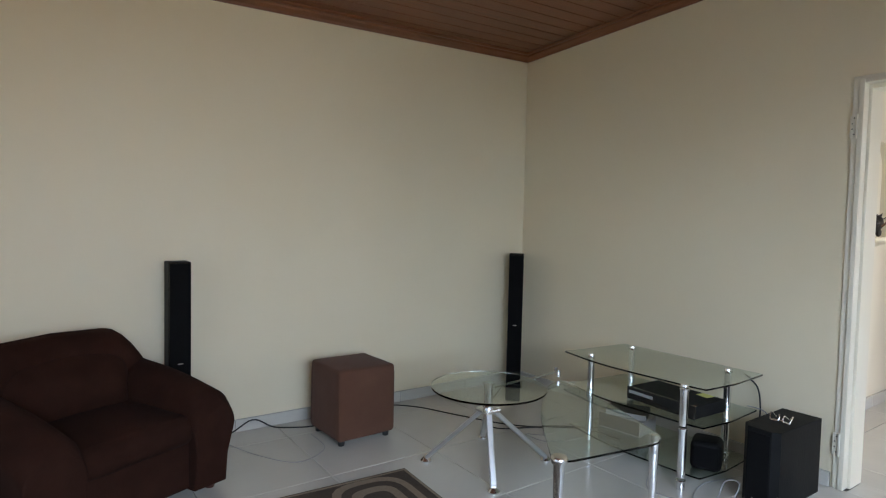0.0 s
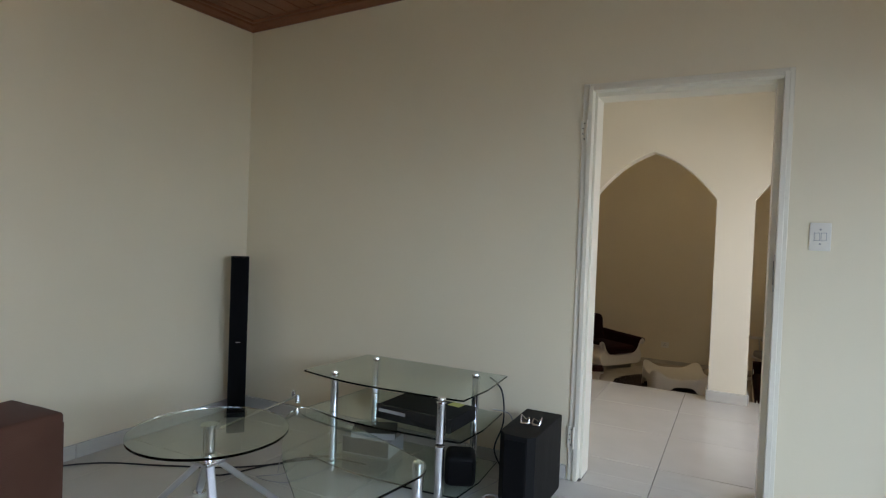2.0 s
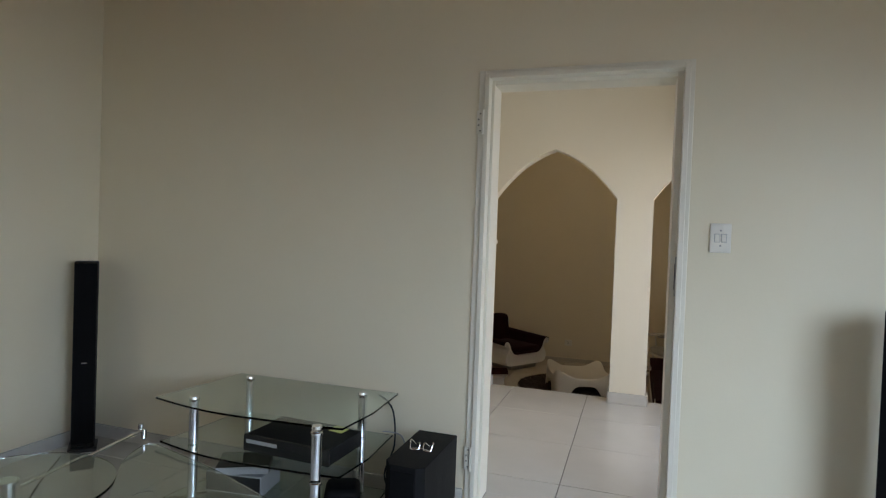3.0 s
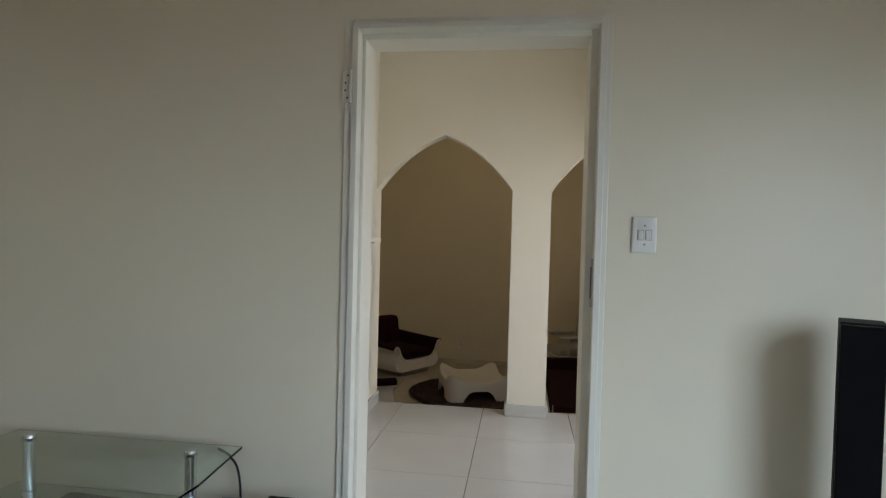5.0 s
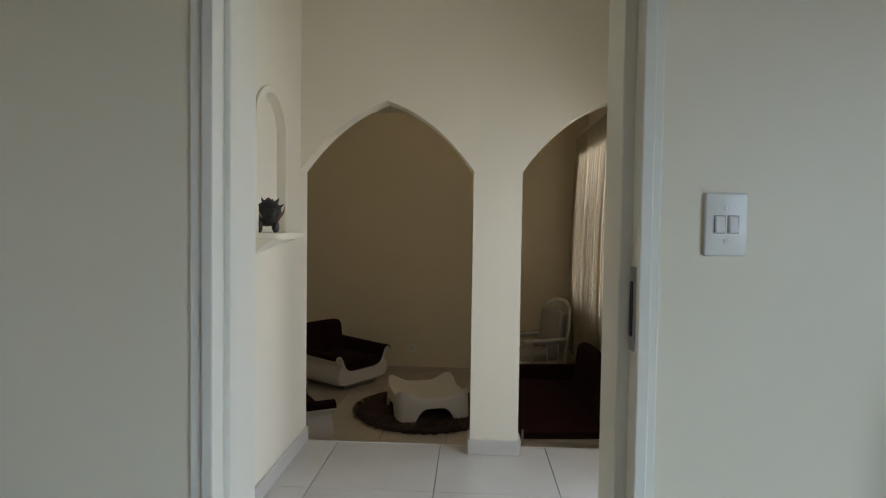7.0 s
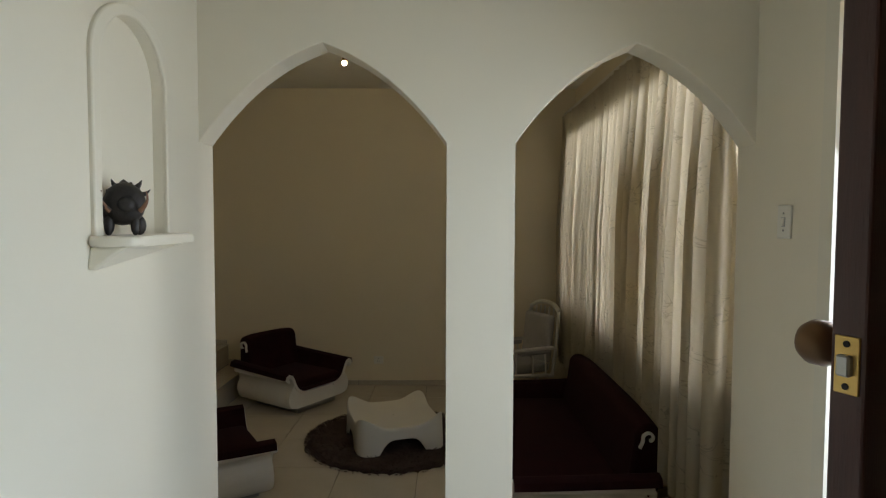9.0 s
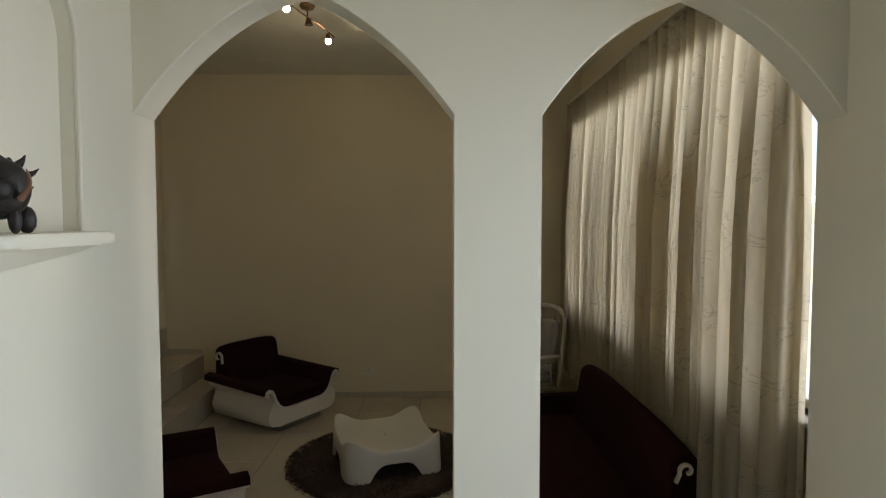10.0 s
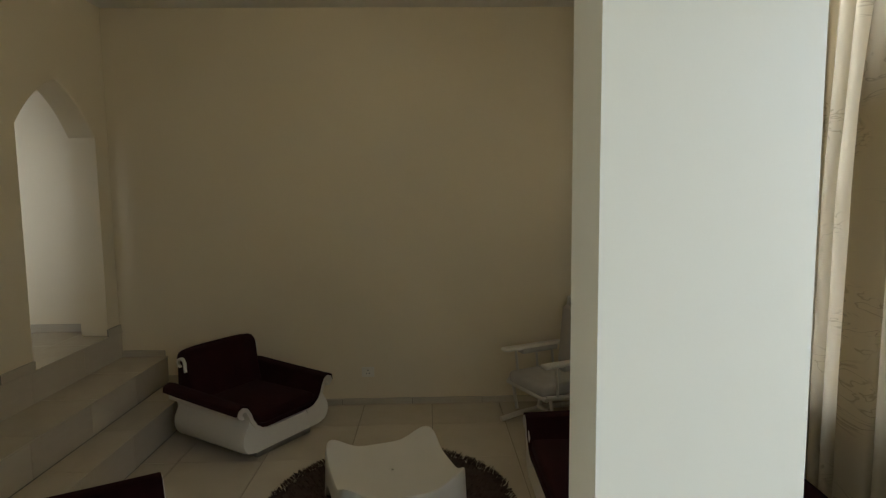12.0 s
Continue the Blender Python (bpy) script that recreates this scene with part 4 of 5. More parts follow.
def round_table():
    """Round glass on a chrome post with four splayed flat legs."""
    cx, cy, top = -1.115, -1.405, 0.485
    ob = thing("round_glass_table", pose(cx, cy, 0), "round clear glass side table on four splayed chrome legs", "side table")
    disc = [(0.295 * math.cos(2 * math.pi * i / 72), 0.295 * math.sin(2 * math.pi * i / 72)) for i in range(72)]
    part("tabletop", slab([(x + 0.06, y - 0.05) for x, y in disc], top - 0.01, top, 0.002), GLASS, ob, "clear greenish glass disc")
    part("post", lathe([(0.03, 0.335), (0.03, 0.36), (0.024, 0.365), (0.024, top - 0.02), (0.034, top - 0.018), (0.034, top - 0.0105)], 28), CHROME, ob, smooth=True)
    part("hub", box(-0.05, -0.05, 0.325, 0.05, 0.05, 0.345, 0.006, 2), CHROME, ob)
    for x, y in ((-0.285, -0.195), (0.20, -0.12), (0.065, 0.375), (-0.385, 0.29)):
        way = Vector((x, y, 0)).normalized()
        side = Vector((-way.y, way.x, 0)) * 0.017
        a, b = way * 0.025 + Vector((0, 0, 0.335)), Vector((x, y, 0.02))
        bm = bmesh.new()
        up = Vector((0, 0, 0.016))
        lo = [bm.verts.new(a + s + u) for s, u in ((-side, -up), (side, -up), (side, up), (-side, up))]
        hi = [bm.verts.new(b + s + u) for s, u in ((-side, -up), (side, -up), (side, up), (-side, up))]
        for i in range(4):
            bm.faces.new((lo[i], lo[(i + 1) % 4], hi[(i + 1) % 4], hi[i]))
        bm.faces.new(lo[::-1])
        bm.faces.new(hi)
        leg = soften(part("leg", bm, SATIN, ob), 0.006, 3)
        part("foot_disc", lathe([(0.03, 0.0), (0.03, 0.008), (0.024, 0.014), (0.012, 0.026)], 20, m=Matrix.Translation((x, y, 0))), CHROME, leg, smooth=True)


round_table()


def low_table():
    """Low glass table of four tapered chrome legs, its swing arm reaching to the round table."""
    z = 0.40
    ob = thing("glass_coffee_table", pose(0, 0, 0), "low clear glass coffee table on tapered chrome legs", "coffee table")
    plan = rounded([(-0.335, -1.73), (-0.235, -1.12), (-0.70, -0.93), (-1.17, -0.79), (-1.11, -0.98), (-0.78, -1.36)], 0.12, 8)
    part("tabletop", slab(plan, z - 0.01, z, 0.002), GLASS, ob, "clear greenish glass plate")
    for x, y in ((-0.355, -1.675), (-0.325, -1.10)):
        leg = part("leg", rod((x, y, 0), (x, y, z - 0.012), 0.014, 0.024, 18), CHROME, ob, smooth=True)
        if y < -1.5:
            part("cap", lathe([(0.034, z - 0.012), (0.036, z - 0.004), (0.036, z + 0.004), (0.03, z + 0.012), (0.02, z + 0.014)], 20, m=Matrix.Translation((x, y, 0))), CHROME, leg, smooth=True)
    part("swing_arm", rod((-1.10, -1.37, 0.445), (-1.19, -0.80, 0.445), 0.006, sides=10), CHROME, ob)
    for x, y in ((-1.19, -0.80), (-1.26, -0.75)):
        part("peg", rod((x, y, z + 0.01), (x, y, z + 0.045), 0.011, sides=14), CHROME, ob, smooth=True)


low_table()


def tv_stand():
    ob = thing("television_stand", pose(0, 0, 0), "three-tier clear glass television stand on chrome posts", "television stand")
    for z, shrink in ((0.525, 0.0), (0.325, 0.015), (0.06, 0.03)):
        x0, x1, yb = -1.30 + shrink, -0.345 - shrink, -0.10 - shrink
        front = []
        for i in range(21):
            f = i / 20
            x = x0 + (x1 - x0) * f
            front.append((x, -0.63 - 0.03 * f + shrink - 0.10 * math.sin(math.pi * f) * f - 0.025 * math.sin(2 * math.pi * f)))
        plan = front + [(x1 + 0.02, -0.42), (x1, yb), (x0 + 0.05, yb), (x0 + 0.03, -0.4)]
        part("shelf", slab(plan, z - 0.009, z, 0.002), GLASS, ob, "clear greenish glass shelf")
    for x, y in ((-1.13, -0.58), (-0.435, -0.70), (-0.49, -0.19), (-1.14, -0.17)):
        for z0, z1 in ((0.0, 0.05), (0.061, 0.315), (0.326, 0.515)):
            post = part("post", rod((x, y, z0), (x, y, z1), 0.021, sides=20), CHROME, ob, smooth=True)
            part("collar", lathe([(0.024, z1 - 0.012), (0.0245, z1 - 0.008), (0.0245, z1 - 0.003), (0.022, z1 - 0.0005)], 20, m=Matrix.Translation((x, y, 0))), CHROME, post, smooth=True)
        part("cap", rod((x, y, 0.5255), (x, y, 0.536), 0.022, 0.02, 20), CHROME, ob, smooth=True)


tv_stand()


def disc_player():
    ob = thing("disc_player", pose(-0.645, -0.455, 0.326, 0, 0, -3), "black flat disc player on the glass stand shelf", "disc player")
    part("case", box(-0.215, -0.12, 0.008, 0.215, 0.14, 0.075, 0.004, 2), BLACK_MATT, ob)
    front = part("front_panel", box(-0.216, -0.132, 0.006, 0.216, -0.119, 0.077, 0.003, 2), BLACK_GLOSS, ob)
    part("disc_tray", box(-0.20, -0.1345, 0.042, -0.04, -0.131, 0.058, 0.001, 1), GREY_PLASTIC, front, "grey disc tray front")
    for x in (-0.18, 0.18):
        for y in (-0.09, 0.11):
            part("foot", rod((x, y, 0), (x, y, 0.009), 0.014, sides=12), BLACK_PLASTIC, ob)
    note = part("sticky_note", box(-0.035, -0.03, 0, 0.035, 0.03, 0.0012), NOTE)
    note.matrix_world = pose(-0.52, -0.36, 0.4015, 0, 0, -8)
    tagged(note, "yellow paper note lying on the black disc player", "note")


disc_player()


def decoder_box():
    ob = thing("set_top_box", pose(-1.0, -0.38, 0.157, 0, 0, 28), "dark grey set-top box lying on a flat box under the shelf", "set-top box")
    part("case", box(-0.12, -0.085, 0.004, 0.12, 0.085, 0.042, 0.006, 2), BLACK_PLASTIC, ob)
    part("front_panel", box(-0.118, -0.089, 0.006, 0.118, -0.084, 0.04, 0.002, 1), GREY_PLASTIC, ob)
    for x in (-0.1, 0.1):
        part("foot", box(x - 0.012, -0.07, 0, x + 0.012, 0.07, 0.005), BLACK_PLASTIC, ob)
    under = thing("flat_box", pose(-1.02, -0.36, 0.061, 0, 0, 8), "flat grey box lying on the lowest glass shelf", "box")
    part("case", box(-0.14, -0.10, 0.0, 0.14, 0.10, 0.095, 0.004, 2), GREY_PLASTIC, under)
    part("front_panel", box(-0.135, -0.103, 0.006, 0.135, -0.099, 0.089, 0.001, 1), BLACK_PLASTIC, under)
    low = thing("satellite_speaker", pose(-0.44, -0.46, 0.061, 0, 0, 25), "small black speaker on the lowest glass shelf", "speaker")
    bm = box(-0.075, -0.085, 0, 0.075, 0.085, 0.15, 0.03, 4)
    part("cabinet", bm, BLACK_MATT, low, smooth=True)
    part("grille", box(-0.06, -0.09, 0.02, 0.06, -0.083, 0.13, 0.004, 1), BLACK_CLOTH, low)


decoder_box()


def subwoofer():
    ob = thing("subwoofer", pose(0, 0, 0), "black subwoofer box with chamfered front corners on the floor", "subwoofer")
    plan = [(-0.205, -0.17), (-0.20, -0.555), (-0.165, -0.60), (-0.055, -0.605), (-0.025, -0.575), (-0.02, -0.17)]
    body = part("cabinet", slab(plan, 0.015, 0.39, 0.004), BLACK_MATT, ob)
    part("front_baffle", box(-0.16, -0.609, 0.03, -0.06, -0.604, 0.37, 0.002, 1), BLACK_CLOTH, body, "black cloth front grille")
    part("badge", box(-0.13, -0.6115, 0.055, -0.09, -0.609, 0.06), STEEL, body, "small silver bar badge")
    for x in (-0.18, -0.05):
        for y in (-0.55, -0.2):
            part("foot", rod((x, y, 0), (x, y, 0.017), 0.016, sides=12), RUBBER, ob)


subwoofer()


def wire_puzzle():
    """A small bent chrome wire ornament."""
    ob = thing("wire_ornament", pose(-0.105, -0.40, 0.39), "small bent chrome wire ornament on the subwoofer", "ornament")
    for s in (-1, 1):
        part("loop", tube([(s * 0.045, -0.02, 0.003), (s * 0.05, 0.0, 0.035), (s * 0.03, 0.015, 0.012), (s * 0.012, 0.0, 0.028), (s * 0.01, -0.012, 0.005), (s * 0.03, -0.025, 0.003), (s * 0.045, -0.02, 0.003)], 0.0026, 6), CHROME, ob, smooth=True)
    part("bar", tube([(-0.045, -0.02, 0.004), (0, -0.008, 0.006), (0.045, -0.02, 0.004)], 0.0026, 4), CHROME, ob, smooth=True)
    remote = thing("remote_control", pose(-0.005, -0.60, 0.0, 0, 0, 20), "black remote control leaning by the subwoofer", "remote control")
    part("case", box(-0.018, -0.01, 0, 0.018, 0.01, 0.10, 0.005, 3), BLACK_PLASTIC, remote)


wire_puzzle()


def pattern_rug():
    """Brown rug with rounded-square outlines in tan and cream, each a raised pile figure."""
    ob = thing("rug", pose(-1.37, -1.755, 0.0, 0, 0, -3), "dark brown rug with tan and cream rounded squares", "rug")
    part("rug_base", box(0, -1.55, 0, 2.1, 0, 0.010, 0.003, 1), RUG_DARK, ob)
    part("border", boxes((0.012, -0.02, 0.009, 2.088, -0.008, 0.0115), (0.012, -1.54, 0.009, 0.024, -0.02, 0.0115)), RUG_TAN, ob)
    for i in range(4):
        for j in range(3):
            cx, cy = 0.27 + i * 0.52, -0.27 - j * 0.5
            for size, mat, z in ((0.235, RUG_TAN, 0.0135), (0.19, RUG_DARK, 0.0145), (0.14, RUG_CREAM if (i + j) % 2 else RUG_TAN, 0.0155), (0.085, RUG_DARK, 0.0165)):
                plan = rounded([(cx - size, cy - size * 0.85), (cx + size, cy - size * 0.85), (cx + size, cy + size * 0.85), (cx - size, cy + size * 0.85)], size * 0.7, 5)
                part("motif", slab(plan, 0.009, z), mat, ob)


pattern_rug()


def cable(points, label, mat=RUBBER, r=0.0045):
    ob = part("cable", tube(points, r, 6), mat, smooth=True)
    tagged(ob, label, "cable")


cable([(-2.33, -2.62, 0.02), (-2.2, -2.45, 0.06), (-2.12, -2.33, 0.15), (-2.15, -2.2, 0.075), (-2.25, -2.05, 0.012), (-2.22, -1.9, 0.004), (-2.25, -1.6, 0.004), (-2.33, -1.35, 0.01), (-2.2, -1.15, 0.004), (-1.9, -1.0, 0.004), (-1.55, -0.8, 0.004), (-1.2, -0.4, 0.004)], "thin black speaker cable trailing along the skirting")
cable([(-2.2, -2.45, 0.004), (-1.95, -2.35, 0.004), (-1.75, -2.2, 0.004), (-1.85, -2.0, 0.004), (-2.1, -1.98, 0.004)], "thin grey cable looped on the tiles", GREY_CABLE, 0.0025)
cable([(-2.22, -0.35, 0.004), (-1.9, -0.75, 0.004), (-1.6, -0.95, 0.004), (-1.45, -0.7, 0.004), (-1.3, -0.5, 0.004), (-1.0, -0.45, 0.004)], "black cable lying between speaker and television stand")
cable([(-1.35, -0.75, 0.004), (-1.45, -0.6, 0.03), (-1.3, -0.62, 0.08), (-1.28, -0.75, 0.02), (-1.4, -0.85, 0.004), (-1.2, -0.8, 0.004), (-1.15, -0.5, 0.004)], "tangled grey cable by the television stand", GREY_CABLE, 0.0025)
cable([(-0.42, -0.10, 0.33), (-0.33, -0.06, 0.30), (-0.31, -0.07, 0.15), (-0.32, -0.2, 0.01), (-0.40, -0.55, 0.004), (-0.30, -0.80, 0.004), (-0.18, -0.75, 0.03), (-0.16, -0.66, 0.12), (-0.24, -0.64, 0.10), (-0.26, -0.75, 0.01), (-0.5, -0.85, 0.004), (-0.62, -0.7, 0.004)], "grey cable curling down behind the subwoofer", GREY_CABLE, 0.003)
cable([(-0.47, -0.04, 0.48), (-0.40, -0.03, 0.42), (-0.38, -0.04, 0.25), (-0.42, -0.06, 0.10), (-0.36, -0.08, 0.005)], "black cable hanging behind the television stand")

# ---- lounge ----


def shell_seat(name, m, half, label, category, depth=0.40, height=0.715):
    """A white moulded shell with rolled arms and a dark velvet lining, facing +x."""
    ob = thing(name, m, label, category, "white shell lounge suite")
    # cross-section of the shell: a shallow trough on rounded shoulders
    inner = [(half - 0.055, 0.365), (half - 0.085, 0.31), (half - 0.13, 0.255), (half - 0.20, 0.225), (half - 0.30, 0.215)]
    outer = [(half - 0.035, 0.365), (half - 0.05, 0.325), (half - 0.04, 0.29), (half - 0.01, 0.25), (half + 0.01, 0.205), (half + 0.014, 0.16), (half - 0.002, 0.115), (half - 0.03, 0.085), (half - 0.10, 0.068)]
    section = [(-y, z) for y, z in inner] + [(y, z) for y, z in inner[::-1]] + outer + [(-y, z) for y, z in outer[::-1]]
    bm = bmesh.new()
    ends = []
    for x, f in ((-depth, 0.93), (-depth + 0.05, 1.0), (depth - 0.04, 1.0), (depth, 0.97)):
        ends.append([bm.verts.new((x, y * f, 0.225 + (z - 0.225) * f)) for y, z in section])
    n = len(section)
    for a, b in zip(ends, ends[1:]):
        for i in range(n):
            bm.faces.new((a[i], a[(i + 1) % n], b[(i + 1) % n], b[i]))
    bm.faces.new(ends[0])
    bm.faces.new(ends[-1][::-1])
    shell = part("shell", bm, WHITE_SHELL, ob, "glossy white moulded shell", smooth=True)
    for side in (-1, 1):
        curl = []
        for k in range(15):
            a = radians(200 - 21 * k)
            r = 0.058 - 0.0024 * k
            curl.append((half - 0.0 + r * math.cos(a) - 0.004, 0.375 + r * math.sin(a)))
        lines = [[(x, side * y, z) for y, z in curl] for x in (-depth + 0.02, depth + 0.012)]
        part("scroll", band(lines, 0.022), WHITE_SHELL, shell, smooth=True)
        lip = [(half - 0.24, 0.222), (half - 0.165, 0.238), (half - 0.115, 0.275), (half - 0.085, 0.325), (half - 0.066, 0.385), (half - 0.04, 0.428), (half, 0.446), (half + 0.036, 0.43), (half + 0.047, 0.395), (half + 0.03, 0.368), (half + 0.008, 0.372)]
        lines = [[(x, side * y, z) for y, z in lip] for x in (depth - 0.04, depth + 0.012)]
        lines = [[(x, y, z - 0.012 * max(0.0, min(1.0, (z - 0.3) / 0.1))) for x, y, z in line] for line in lines]
        part("front_lip", band(lines, 0.026), WHITE_SHELL, shell, smooth=True)
    # velvet lining over seat and arms
    lining = [(half + 0.058, 0.385), (half + 0.05, 0.43), (half + 0.0, 0.447), (half - 0.045, 0.43), (half - 0.075, 0.37), (half - 0.10, 0.315), (half - 0.145, 0.275), (half - 0.21, 0.26), (half - 0.32, 0.262)]
    prof = lining + [(-y, z) for y, z in lining[::-1]]
    lines = []
    for i in range(9):
        f = i / 8
        x = -depth - 0.012 + (2 * depth + 0.018) * f
        swell = 0.018 * math.sin(math.pi * f)
        lines.append([(x, y, z + swell * (1 if abs(y) < half - 0.15 else 0.3) + (0.03 * (1 - f) ** 2 if abs(y) > half - 0.09 else 0)) for y, z in prof])
    part("seat_lining", band(lines, 0.03), AUBERGINE, ob, "dark aubergine velvet seat and arm covering", smooth=True)
    bm = box(-depth + 0.05, -half + 0.12, 0.24, depth - 0.01, half - 0.12, 0.33, 0.035, 4)
    part("seat_cushion", bm, AUBERGINE, ob, smooth=True)
    # back: thick pad with a rolled top
    bm = bmesh.new()
    rows = []
    for i in range(21):
        y = (-1 + 2 * i / 20) * (half - 0.09)
        u = abs(y) / half
        top = height - 0.05 * u ** 4
        ring = [(-depth + 0.17, 0.24), (-depth + 0.12, height * 0.62)]
        for k in range(11):
            a = radians(10 + 20 * k)
            ring.append((-depth + 0.02 + 0.075 * math.cos(a), top - 0.075 + 0.075 * math.sin(a)))
        ring += [(-depth - 0.05, height * 0.6), (-depth - 0.045, 0.30)]
        rows.append([bm.verts.new((x, y, z)) for x, z in ring])
    for a, b in zip(rows, rows[1:]):
        for k in range(len(a)):
            bm.faces.new((a[k], a[(k + 1) % len(a)], b[(k + 1) % len(a)], b[k]))
    bm.faces.new(rows[0])
    bm.faces.new(rows[-1][::-1])
    soften(part("backrest", bm, AUBERGINE, ob, "dark aubergine velvet back with a rolled top", smooth=True), 0.02, 3, 55)
    curl = []
    for k in range(13):
        a = radians(-20 + 24 * k)
        r = (0.06 - 0.0026 * k) * (1.0 if half < 0.6 else 0.78)
        curl.append((-depth + 0.022 + r * math.cos(a), height - 0.112 + r * math.sin(a)))
    curl = [(-depth + 0.084, height - 0.17)] + curl
    for y0 in (-half + 0.074, half - 0.099):
        lines = [[(x, y, z) for x, z in curl] for y in (y0 - 0.004, y0 + 0.029)]
        part("scroll", band(lines, 0.015), WHITE_SHELL, shell, smooth=True)
    part("back_panel", box(-depth - 0.03, -half + 0.06, 0.14, -depth + 0.02, half - 0.06, 0.34, 0.02, 3), WHITE_SHELL, shell, smooth=True)
    part("plinth", box(-depth + 0.12, -half + 0.16, 0.0, depth - 0.06, half - 0.14, 0.072, 0.006, 2), STEEL, ob, "dull steel base plinth")
    return ob


shell_seat("lounge_armchair", pose(-1.045, 5.85, LF, 0, 0, -33), 0.415, "white shell armchair lined with dark aubergine velvet by the steps", "armchair")
shell_seat("lounge_armchair", pose(-1.16, 3.77, LF, 0, 0, 33), 0.43, "white shell armchair lined in aubergine velvet, turned to the round rug", "armchair")
shell_seat("lounge_sofa", pose(1.37, 4.06, LF, 0, 0, 180), 1.005, "wide white shell sofa lined with dark aubergine velvet below the curtains", "sofa", 0.41, 0.76)


def moulded_table():
    """A low white moulded table: a soft square top whose raised corners run down into four legs."""
    ob = thing("moulded_coffee_table", pose(0.11, 4.80, LF, 0, 0, 18), "low white moulded coffee table with raised corners on a rug", "coffee table")
    sides, lines = 120, []

    def reach(a):
        c, s = abs(math.cos(a)), abs(math.sin(a))
        return 0.385 / (c ** 4.5 + s ** 4.5) ** (1 / 4.5)

    def ring(f, lift, drop=None):
        row = []
        for i in range(sides + 1):
            a = 2 * math.pi * (i % sides) / sides
            corner = abs(math.sin(2 * a)) ** 7
            waist = 1 - 0.05 * (1 - corner) * f
            z = 0.215 + 0.012 * f * f + 0.095 * corner * f ** 5 + lift
            r = reach(a) * f * waist
            if drop is not None:
                low = 0.135 * (1 - min(1.0, corner / 0.30) ** 0.8)
                z = z + (low - z) * drop
                r *= 1 + 0.03 * drop
            row.append((r * math.cos(a), r * math.sin(a), z))
        return row

    for f in (0.02, 0.15, 0.3, 0.45, 0.6, 0.7, 0.78, 0.85, 0.90, 0.945, 0.975):
        lines.append(ring(f, 0.0))
    lines.append(ring(0.993, -0.008))
    for drop in (0.08, 0.2, 0.4, 0.6, 0.8, 0.95, 1.0):
        lines.append(ring(1.0, -0.012, drop))
    bm = band(lines, 0.022)
    bmesh.ops.remove_doubles(bm, verts=bm.verts, dist=1e-4)
    body = part("body", bm, WHITE_SHELL, ob, smooth=True)
    soften(body, 0.006, 2, 60)


moulded_table()


def round_rug():
    """A round shaggy rug with a ragged edge, its tufts in one sheet of pile."""
    ob = thing("round_rug", pose(0.10, 4.80, LF), "round dark brown shaggy rug with a ragged edge on the tiles", "rug")
    rng = random.Random(5)
    bm = bmesh.new()
    rings, sides = [], 180
    for r in range(26):
        f = r / 25
        ring = []
        for i in range(sides):
            a = 2 * math.pi * i / sides
            ragged = 0.022 * noise.noise(Vector((8 * math.cos(a), 8 * math.sin(a), 2))) + 0.012 * math.sin(45 * a)
            radius = 0.715 * f + (ragged if f > 0.9 else ragged * 0.3 * f)
            petal = 0.006 * math.sin(8 * a + 12 * f)
            z = 0.018 + petal + 0.008 * noise.noise(Vector((30 * radius * math.cos(a), 30 * radius * math.sin(a), 0))) if f < 0.97 else 0.002
            ring.append(bm.verts.new((radius * math.cos(a), radius * math.sin(a), z)))
        rings.append(ring)
    for a, b in zip(rings, rings[1:]):
        for i in range(sides):
            bm.faces.new((a[i], a[(i + 1) % sides], b[(i + 1) % sides], b[i]))
    part("rug_base", bm, SHAG, ob, smooth=True)
    verts, faces = [], []
    for _ in range(4200):
        a, r = rng.uniform(0, 2 * math.pi), 0.72 * math.sqrt(rng.uniform(0.0, 1.0))
        if rng.random() < 0.45:
            r = rng.uniform(0.67, 0.745)
        out = a + rng.uniform(-0.8, 0.8)
        l, w = rng.uniform(0.018, 0.04), 0.0035
        p = Vector((r * math.cos(a), r * math.sin(a), 0.012 if r < 0.74 else 0.004))
        tip = p + Vector((math.cos(out), math.sin(out), 0)) * l * 0.75 + Vector((0, 0, 0.022 if r < 0.74 else 0.006))
        side = Vector((-math.sin(out), math.cos(out), 0)) * w
        i = len(verts)
        verts += [p - side, p + side, tip, (p + tip) / 2 + Vector((0, 0, 0.008))]
        faces += [(i, i + 1, i + 3), (i + 1, i + 2, i + 3), (i + 2, i, i + 3)]
    mesh = bpy.data.meshes.new("shag")
    mesh.from_pydata(verts, [], faces)
    mesh.materials.append(SHAG)
    tufts = new("shag", mesh)
    tufts.parent = ob
    tagged(tufts, kind="stuff")


round_rug()


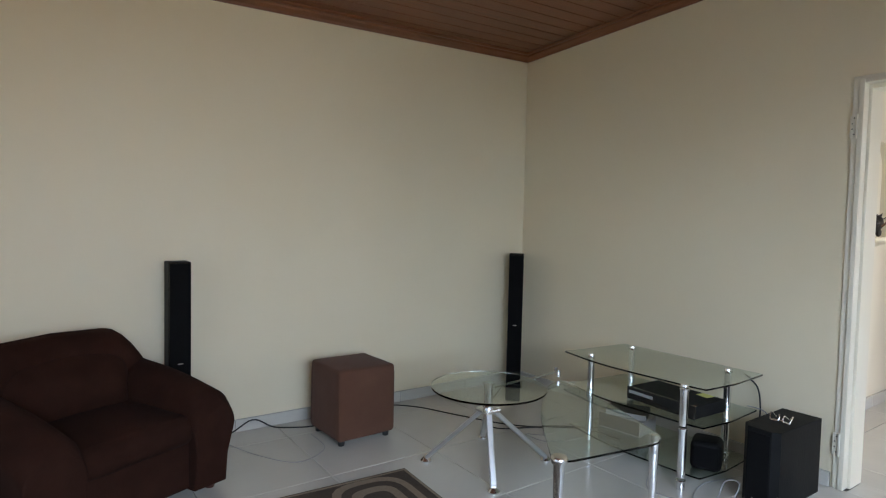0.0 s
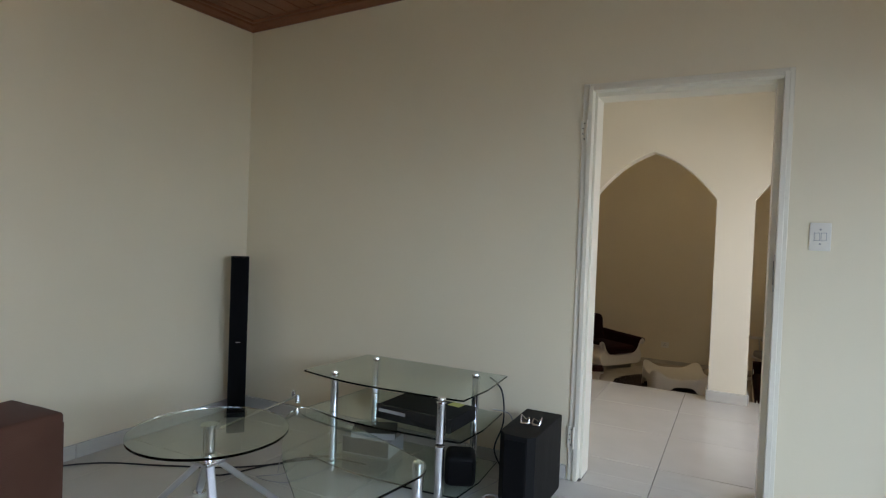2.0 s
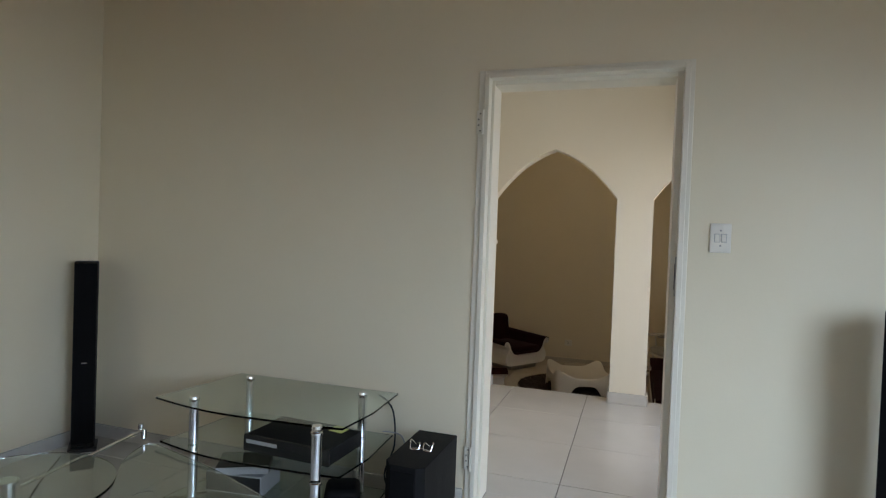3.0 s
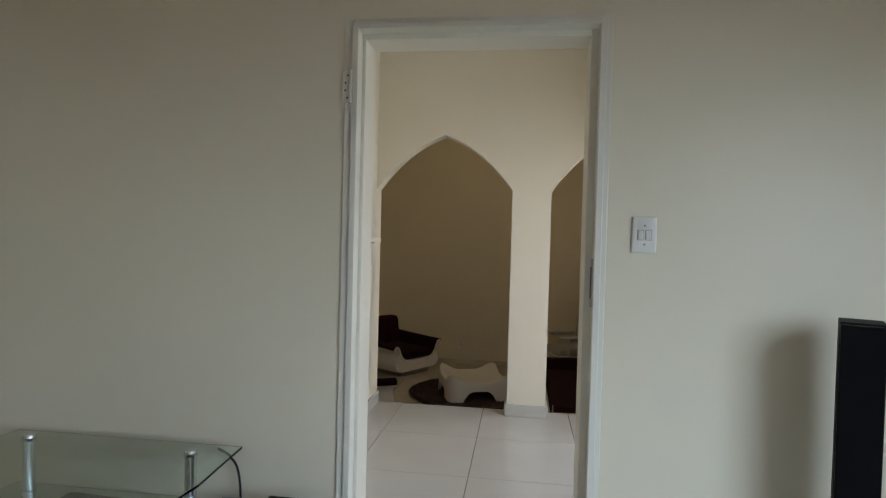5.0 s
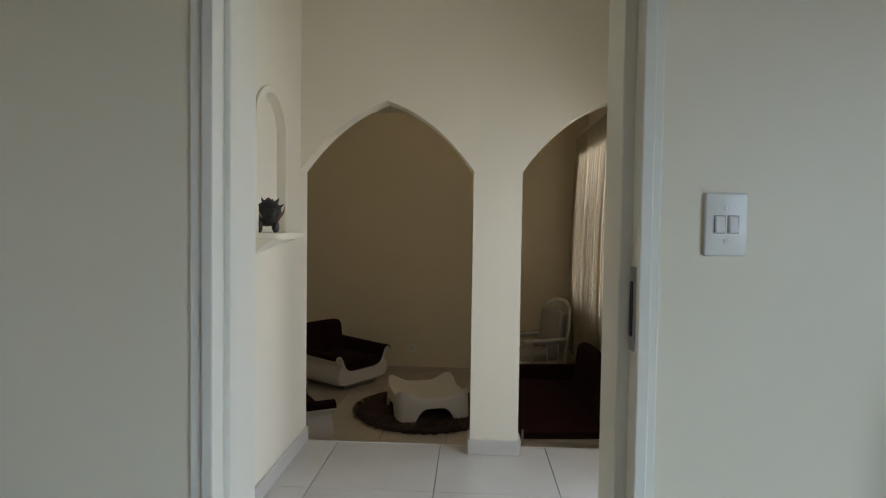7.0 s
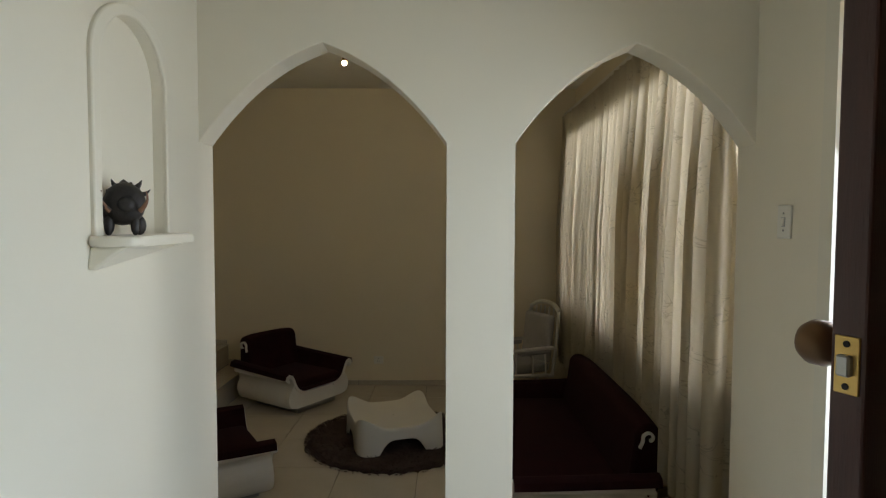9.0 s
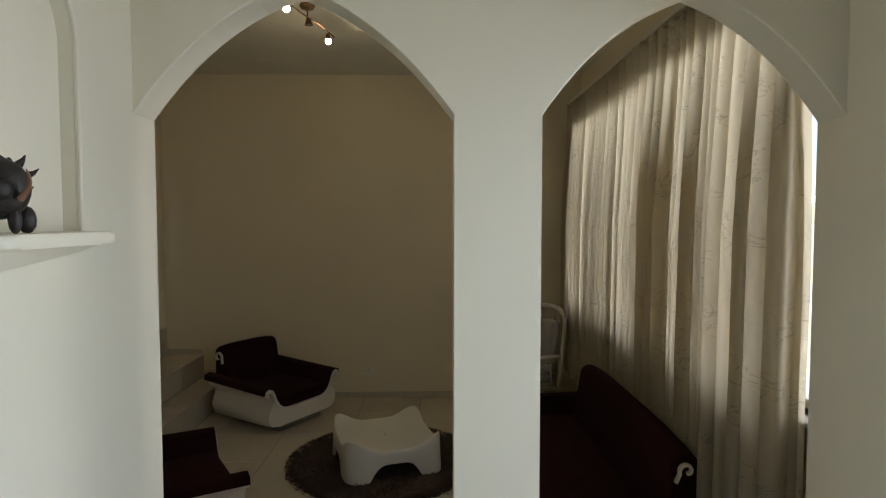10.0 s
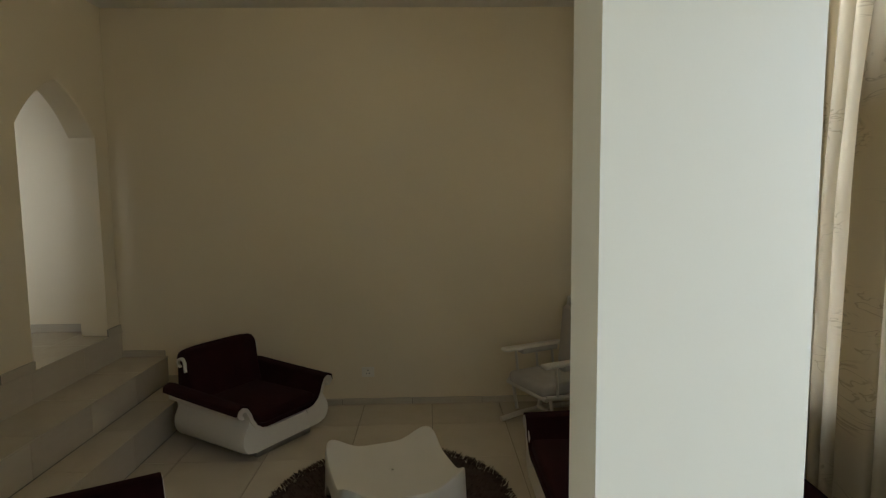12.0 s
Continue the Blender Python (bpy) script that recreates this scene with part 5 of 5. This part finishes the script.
def glider_chair():
    """White wooden glider with pale cushions, facing +x before it is turned."""
    ob = thing("glider_chair", pose(1.36, 5.92, LF, 0, 0, 205), "white wooden glider chair with pale grey cushions in the corner", "rocking chair")
    for y in (-0.27, 0.27):
        part("base_rail", tube([(-0.34, y, 0.03), (-0.1, y, 0.05), (0.12, y, 0.05), (0.36, y, 0.025)], 0.022, 4), WHITE_CANE, ob, smooth=True)
        part("upright", rod((-0.02, y, 0.05), (-0.04, y, 0.30), 0.02, sides=10), WHITE_CANE, ob)
        part("glide_link", rod((0.22, y * 0.93, 0.10), (0.26, y * 0.93, 0.33), 0.014, sides=10), WHITE_CANE, ob)
        part("side_rail", rod((-0.26, y * 0.93, 0.30), (0.30, y * 0.93, 0.35), 0.02, sides=10), WHITE_CANE, ob)
        arm = part("armrest", box(-0.24, y - 0.04, 0.585, 0.34, y + 0.04, 0.615, 0.012, 3), WHITE_CANE, ob, smooth=True)
        part("arm_pad", box(-0.18, y - 0.045, 0.55, 0.18, y + 0.045, 0.60, 0.018, 3), CUSHION, arm)
        for x in (-0.16, 0.0, 0.2):
            part("spindle", rod((x, y * 0.96, 0.33), (x + 0.02, y, 0.59), 0.010, sides=8), WHITE_CANE, ob)
        part("back_post", tube([(-0.24, y * 0.95, 0.30), (-0.28, y * 0.98, 0.62), (-0.31, y * 0.96, 0.92), (-0.325, y * 0.8, 1.0)], 0.019, 5), WHITE_CANE, ob, smooth=True)
    part("cross_rail", rod((0.0, -0.27, 0.07), (0.0, 0.27, 0.07), 0.016, sides=10), WHITE_CANE, ob)
    part("front_rail", rod((0.30, -0.26, 0.34), (0.30, 0.26, 0.34), 0.018, sides=10), WHITE_CANE, ob)
    part("top_rail", tube([(-0.315, -0.26, 0.965), (-0.335, -0.15, 1.025), (-0.34, 0.0, 1.04), (-0.335, 0.15, 1.025), (-0.315, 0.26, 0.965)], 0.024, 5), WHITE_CANE, ob, smooth=True)
    for k in range(5):
        y = -0.16 + 0.08 * k
        part("back_slat", rod((-0.26, y, 0.34), (-0.325, y, 1.0), 0.009, sides=8), WHITE_CANE, ob)
    part("seat_cushion", box(-0.22, -0.24, 0.34, 0.32, 0.24, 0.44, 0.04, 4), CUSHION, ob, "pale grey seat cushion", smooth=True)
    bm = box(-0.05, -0.23, 0.0, 0.05, 0.23, 0.50, 0.04, 4)
    back = part("back_cushion", bm, CUSHION, ob, "pale grey back cushion", smooth=True)
    back.matrix_local = pose(-0.205, 0, 0.43, 0, -6, 0)


glider_chair()

# ---- garden outside the lounge window ----


def shrub(x, y, size, seed):
    rng = random.Random(seed)
    ob = thing("shrub", pose(x, y, -0.75), "small green leafy shrub in the sunlit yard", "shrub", "garden shrubs")
    stems = bmesh.new()
    verts, faces = [], []
    for k in range(7):
        a, lean = rng.uniform(0, 6.28), rng.uniform(0.15, 0.6)
        tip = Vector((math.cos(a) * lean * size, math.sin(a) * lean * size, size * rng.uniform(0.7, 1.1)))
        rod((0, 0, 0), tip, 0.03 * size, 0.006, 8, stems)
        for _ in range(130):
            p = tip * rng.uniform(0.45, 1.05) + Vector((rng.gauss(0, 0.16), rng.gauss(0, 0.16), rng.gauss(0, 0.14))) * size
            n = Vector((rng.gauss(0, 1), rng.gauss(0, 1), rng.gauss(0.5, 1))).normalized()
            s = n.orthogonal().normalized() * 0.05 * rng.uniform(0.6, 1.3)
            t = n.cross(s) * 0.5
            i = len(verts)
            verts += [p - s, p + t, p + s, p - t]
            faces.append((i, i + 1, i + 2, i + 3))
    part("trunk", stems, BARK, ob)
    mesh = bpy.data.meshes.new("crown")
    mesh.from_pydata(verts, [], faces)
    mesh.materials.append(LEAF)
    new("crown", mesh).parent = ob


for i, (x, y, size) in enumerate(((6.6, 4.0, 0.55), (7.4, 5.4, 0.8), (7.6, 6.8, 0.7), (6.8, 7.6, 0.6))):
    shrub(x, y, size, 40 + i)

fence = thing("picket_fence", pose(8.4, 0, -0.75), "white painted picket fence along the garden", "fence")
for z in (0.5, 1.2):
    part("rail", boxes((-0.02, -4, z - 0.03, 0.02, 12, z + 0.03)), WHITE_CANE, fence)
bm = box(-0.012, -0.04, 0, 0.012, 0.04, 1.45, 0.004, 1)
picket = part("picket", bm, WHITE_CANE, fence)
picket.location = (-0.035, -4, 0.05)
for k in range(1, 80):
    ob = new("picket", picket.data)
    ob.parent = fence
    ob.location = (-0.035, -4 + k * 0.2, 0.05)

# ---- tiles ----
paved(floor, TILE, XW, YS, XE, 0.0, 0.0, 0.63, 0.385, 2.30)
paved(floor, TILE, 0.045, 0.003, 0.859, HB, 0.0, 0.63, 0.385, 2.30)
paved(floor_hall, TILE, HL, HB + 0.002, HR, AB, 0.0, 0.63, 0.385, 2.30)
paved(floor_lounge, TILE_SAND, E_X + 0.0, AB, LE, LB, LF, 0.6, -0.245, 5.4)
paved(floor_passage, TILE_SAND, -4.4, AB, UX + 0.018, LB, UP, 0.6, -0.245, 5.4)
paved(steps, TILE_SAND, UX, AB, C_X, LB, -0.115, 0.6, UX, 5.4)
paved(steps, TILE_SAND, C_X, AB, E_X, LB, -0.345, 0.6, C_X, 5.4)
# risers
for x, z0, z1 in ((UX + 0.004, -0.115, UP - 0.013), (C_X - 0.012, -0.345, -0.127), (E_X - 0.012, LF, -0.357)):
    y = AB
    while y < LB - 0.05:
        end = min(LB, y + 0.6)
        part("riser_tile", box(x, y + 0.002, z0 + 0.001, x + 0.009, end - 0.002, z1, 0.0015, 1), TILE_SAND, steps)
        y = end
